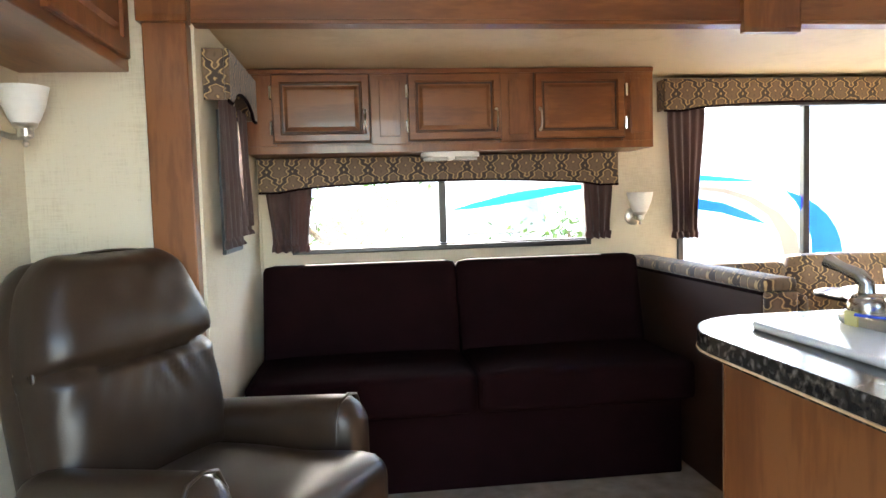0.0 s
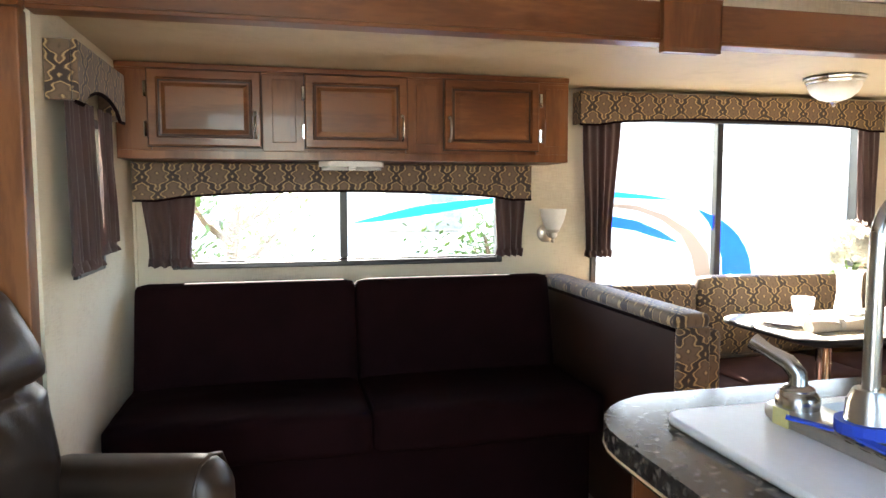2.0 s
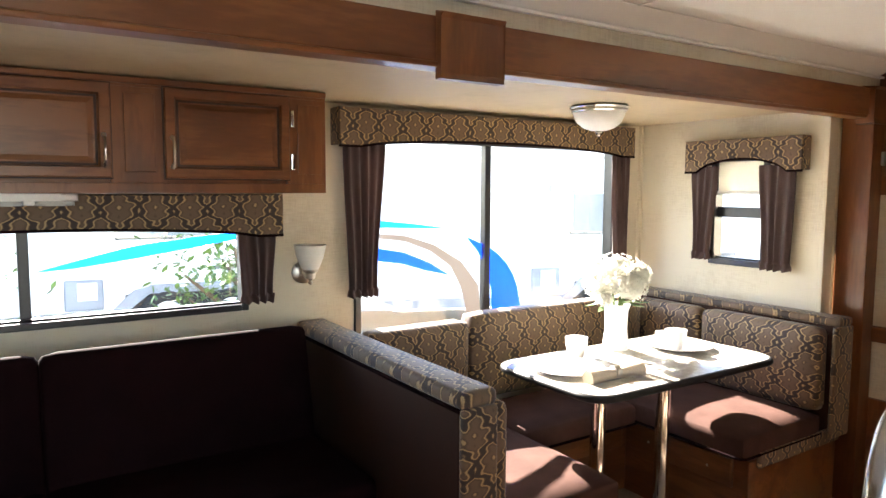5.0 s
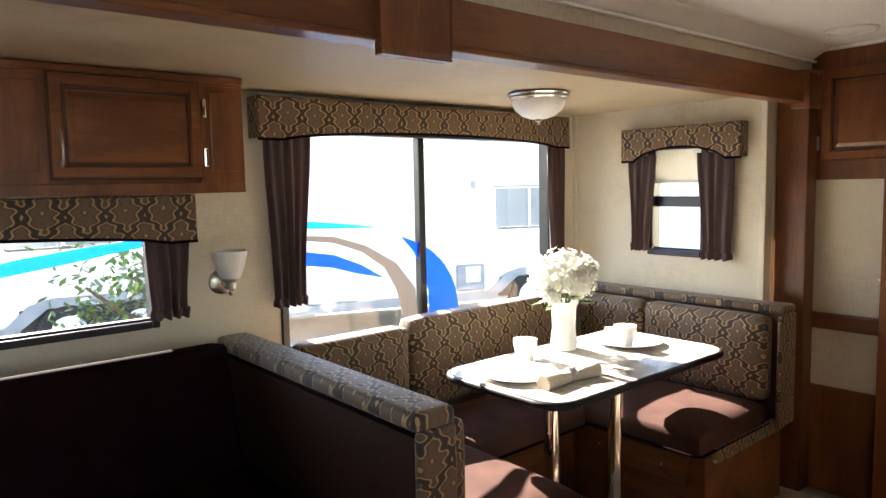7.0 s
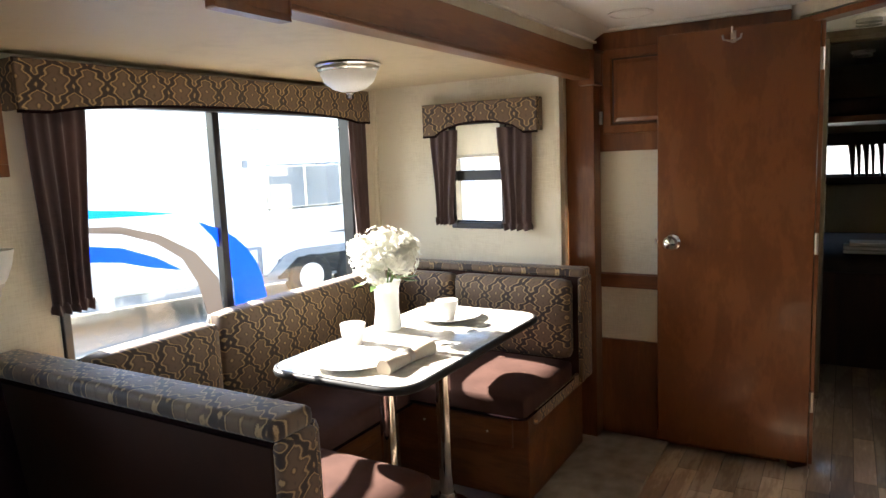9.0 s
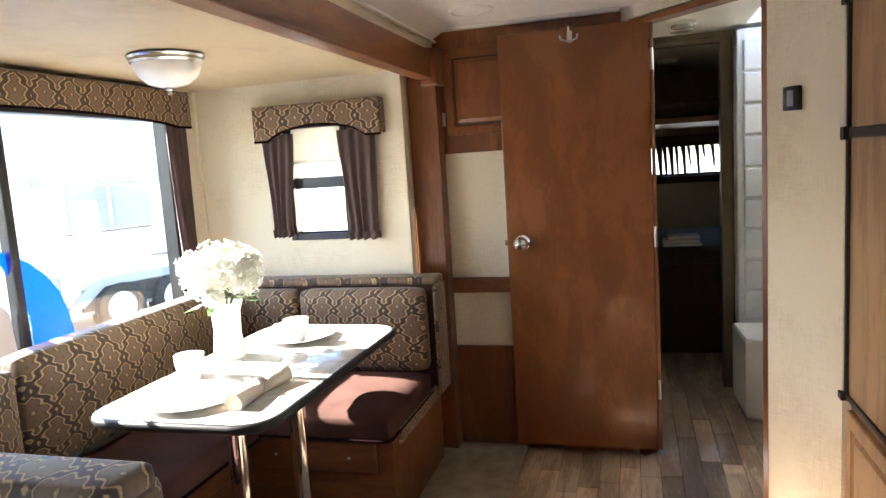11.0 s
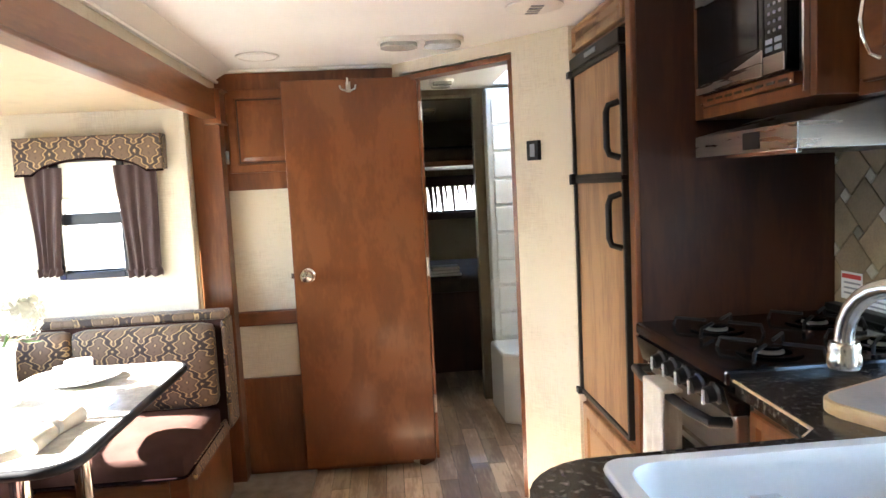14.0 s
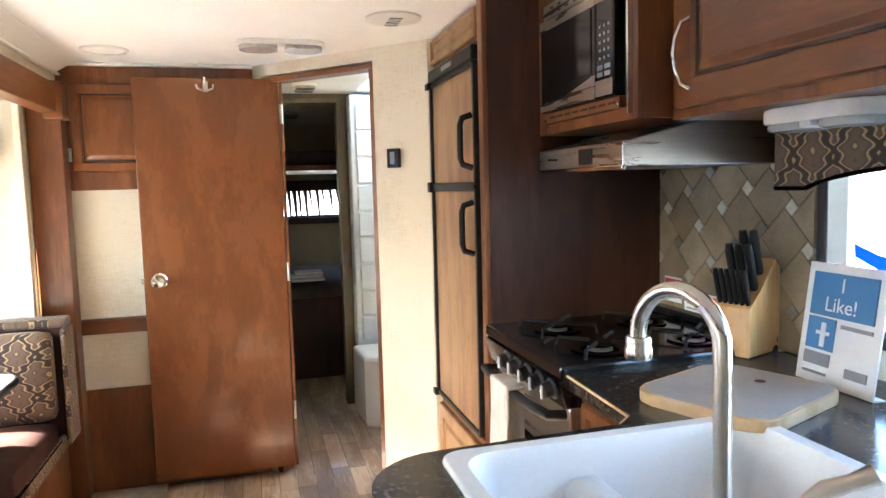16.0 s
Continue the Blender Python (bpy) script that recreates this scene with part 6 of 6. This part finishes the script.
g.faces.new(vs_)
setting("ground", g, ASPHALT, "pale gravel lot round the trailer", "ground")


def parked_trailer(org, ang, label):
    """A white travel trailer with roof edge, slide window, wheel arch and tandem wheels on its near side."""
    th = thing("parked_trailer", (org[0], org[1], GZ), label, "trailer", "parked trailers")
    R = Matrix.Translation((org[0], org[1], 0)) @ Matrix.Rotation(radians(ang), 4, "Z")

    def p_(name, bm, mat, parent=th, lab="", smooth=None):
        bmesh.ops.transform(bm, matrix=R, verts=bm.verts)
        return part(name, bm, mat, parent, lab, smooth)
    p_("body", box(B(), -3.2, 4.2, 0.0, 2.3, -0.32, 2.3, 0.06, 3), TRAILER_WHITE)
    p_("skirt", box(B(), -3.15, 4.15, 0.03, 2.2, -0.45, -0.32), SIGN_GREY)
    p_("roof_rail", box(B(), -3.2, 4.2, -0.02, 0.03, 1.78, 1.84, 0.01), NICKEL)
    p_("stripe", prism(B(), [(1.0, 0.22), (3.0, 0.3), (3.0, 0.24), (1.6, 0.18)], 1, -0.006, -0.001), BEIGE_FILM)
    w_ = p_("window", box(B(), 0.1, 1.35, -0.02, 0.02, 0.62, 1.28, 0.03, 3), NICKEL)
    p_("pane", box(B(), 0.14, 0.7, -0.026, -0.02, 0.66, 1.24), PANE_GREY, w_)
    p_("pane", box(B(), 0.74, 1.31, -0.026, -0.02, 0.66, 1.24), PANE_GREY, w_)
    p_("hatch", box(B(), -0.5, -0.05, -0.015, 0.0, -0.28, 0.12, 0.02), SIGN_GREY)
    p_("hatch_plate", box(B(), -0.35, -0.12, -0.022, -0.015, -0.15, 0.08, 0.01), TRAILER_WHITE)
    for u in (-0.2, 1.5):
        p_("marker_lamp", box(B(), u - 0.04, u + 0.04, -0.03, 0.0, 1.25, 1.36, 0.01), SIGN_GREY)
    p_("wheel_arch", prism(B(), [(0.0, -0.34), (0.3, -0.05), (0.55, 0.02), (1.75, 0.02), (2.0, -0.05), (2.3, -0.34), (2.1, -0.34), (1.8, -0.1), (0.5, -0.1), (0.2, -0.34)], 1, -0.04, 0.05), SIGN_GREY)
    p_("arch_well", box(B(), 0.2, 2.1, -0.004, 0.3, -0.4, -0.1), RUBBER)
    for u in (0.72, 1.55):
        ty = p_("wheel", lathe(B(), (u, -0.02, GZ + 0.36), [(0.2, -0.2), (0.33, -0.2), (0.36, -0.16), (0.36, 0.0), (0.33, 0.03), (0.21, 0.03), (0.2, -0.02)], 28, (0, -1, 0)), RUBBER, th, "", 40)
        p_("rim", lathe(B(), (u, -0.02, GZ + 0.36), [(0.21, 0.02), (0.19, -0.02), (0.1, 0.0), (0.08, 0.03), (0.0, 0.035)], 20, (0, -1, 0)), TRAILER_WHITE, ty, "white steel rim", 40)
    return th


parked_trailer((8.6, 8.4), -20, "white travel trailer with grey wheel arch parked on the gravel")
parked_trailer((2.6, 10.5), -8, "white travel trailer parked beyond the sofa window")


def tree(x, y, h, seed, label):
    r = random.Random(seed)
    th = thing("tree", (x, y, GZ), label, "tree", "trees on the lot")
    tr = B()
    tube(tr, [(x, y, GZ), (x + 0.04, y, GZ + h * 0.3), (x, y + 0.06, GZ + h * 0.6), (x + 0.1, y, GZ + h * 0.9)], [0.11, 0.08, 0.055, 0.02], 8)
    tips = []
    for k in range(9):
        a, s = k * 2.4, r.uniform(0.25, 0.4) * h
        z0 = GZ + h * (0.3 + 0.06 * k)
        e = (x + s * math.cos(a), y + s * math.sin(a), z0 + s * 0.7)
        tube(tr, [(x, y, z0), ((x + e[0]) / 2, (y + e[1]) / 2, z0 + s * 0.25), e], [0.04, 0.028, 0.012], 6)
        tips += [Vector(e), Vector(((x + e[0]) / 2, (y + e[1]) / 2, z0 + s * 0.4))]
    part("trunk", tr, BARK, th, "", 60)
    cr = B()
    for i in range(1600):
        c = r.choice(tips) + Vector((r.gauss(0, 0.2), r.gauss(0, 0.2), r.gauss(0, 0.17))) * h * 0.5
        d, s = Vector((r.uniform(-1, 1), r.uniform(-1, 1), r.uniform(-0.6, 1))).normalized(), r.uniform(0.03, 0.06)
        e = d.cross(Vector((0.3, 0.2, 1))).normalized()
        q = [cr.verts.new(c - d * s), cr.verts.new(c + e * s * 0.5), cr.verts.new(c + d * s), cr.verts.new(c - e * s * 0.5)]
        cr.faces.new(q)
    part("crown", cr, LEAF, th)


tree(0.75, 7.0, 2.1, 3, "small leafy tree on the lot beside the sofa window")
tree(3.4, 7.2, 1.65, 5, "low leafy shrub tree in front of the parked trailer")

# entry door leaf, swung open outside
ed = thing("entry_door", (0.69, -0.3, 0.0), "white entry door of the trailer swung open outside", "door")
part("leaf", box(B(), 0.64, 0.68, -0.66, 0.05, 0.0, 1.76, 0.01), TRAILER_WHITE, ed)
part("door_handle", box(B(), 0.68, 0.71, -0.6, -0.54, 0.85, 0.95, 0.01), BLACK, ed)
setting("outer_shell", joined([lambda b: box(b, -1.75, 7.35, 0.0, 0.05, -0.3, -0.085), lambda b: box(b, -1.75, 4.69, 0.05, 2.25, CEIL + 0.065, CEIL + 0.12), lambda b: box(b, 5.18, 7.35, 0.05, 2.25, CEIL + 0.065, CEIL + 0.12), lambda b: box(b, 4.69, 5.18, 0.83, 2.25, CEIL + 0.065, CEIL + 0.12), lambda b: box(b, 0.5, 4.4, 2.26, 3.3, SLIDE_CEIL + 0.055, SLIDE_CEIL + 0.1)]), TRAILER_WHITE, "white outer skin and roof of the trailer", "shell")

# ---- pieces: backsplash tiles and floor planks ----
bs = thing("backsplash", (2.82, 0.165, CTR), "diagonal tan tile backsplash with small pale glass squares", "backsplash", "", "structure")
part("grout", box(B(), 2.558, 3.168, 0.161, 0.166, CTR + 0.001, 1.405), GROUT, bs)


def clip(poly, inside, cut):
    out = []
    for i, p in enumerate(poly):
        q = poly[(i + 1) % len(poly)]
        a, b = inside(p), inside(q)
        if a >= 0:
            out.append(p)
        if (a >= 0) != (b >= 0):
            t_ = a / (a - b)
            out.append((p[0] + (q[0] - p[0]) * t_, p[1] + (q[1] - p[1]) * t_))
    return out


BIG, SML, GAP = 0.106, 0.032, 0.0016
ca, sa = math.cos(radians(45)), math.sin(radians(45))
va, vb = (BIG, SML), (-SML, BIG)


def tile_piece(poly, mat):
    for f_ in (lambda p: p[0] - 2.56, lambda p: 3.166 - p[0], lambda p: p[1] - CTR - 0.003, lambda p: 1.403 - p[1]):
        poly = clip(poly, f_, 0) if poly else poly
    if len(poly) < 3:
        return
    ar = abs(sum(p[0] * q[1] - q[0] * p[1] for p, q in zip(poly, poly[1:] + poly[:1]))) / 2
    if ar > 0.00012:
        part("tile", prism(B(), poly, 1, 0.166, 0.1735 + (0.0008 if mat is TILE_GLASS else 0)), mat, bs)


for i in range(-14, 15):
    for j in range(-14, 15):
        ox, oz = va[0] * i + vb[0] * j, va[1] * i + vb[1] * j
        for (u, v, s, mat) in ((0, 0, BIG, TILE), (BIG, 0, SML, TILE_GLASS)):
            sq = [(ox + u + GAP, oz + v + GAP), (ox + u + s - GAP, oz + v + GAP), (ox + u + s - GAP, oz + v + s - GAP), (ox + u + GAP, oz + v + s - GAP)]
            tile_piece([(2.8 + p[0] * ca - p[1] * sa, 1.1 + p[0] * sa + p[1] * ca) for p in sq], mat)

pl = thing("floor_planks", (4.0, 1.0, 0.0), "mixed brown vinyl wood planks", "floor", "", "structure")
PLY, rp = 0.078, random.Random(8)
for j in range(22):
    y0 = 0.162 + j * PLY
    if y0 > 1.8:
        break
    y1 = min(y0 + PLY, 1.799)
    x0 = 1.2 - rp.uniform(0, 0.6)
    while x0 < 5.95:
        x1 = x0 + rp.choice((0.3, 0.45, 0.6, 0.75))
        if x1 > 1.3:
            part("plank", box(B(), x0 + 0.0012, x1 - 0.0012, y0 + 0.001, y1 - 0.001, -0.0038, 0.0), PLANK, pl)
        x0 = x1
setting("floor_vinyl_front", box(B(), -1.6, 1.2, 0.16, 1.8, -0.0035, -0.001), PLANK, "brown vinyl floor behind the entry", "floor")
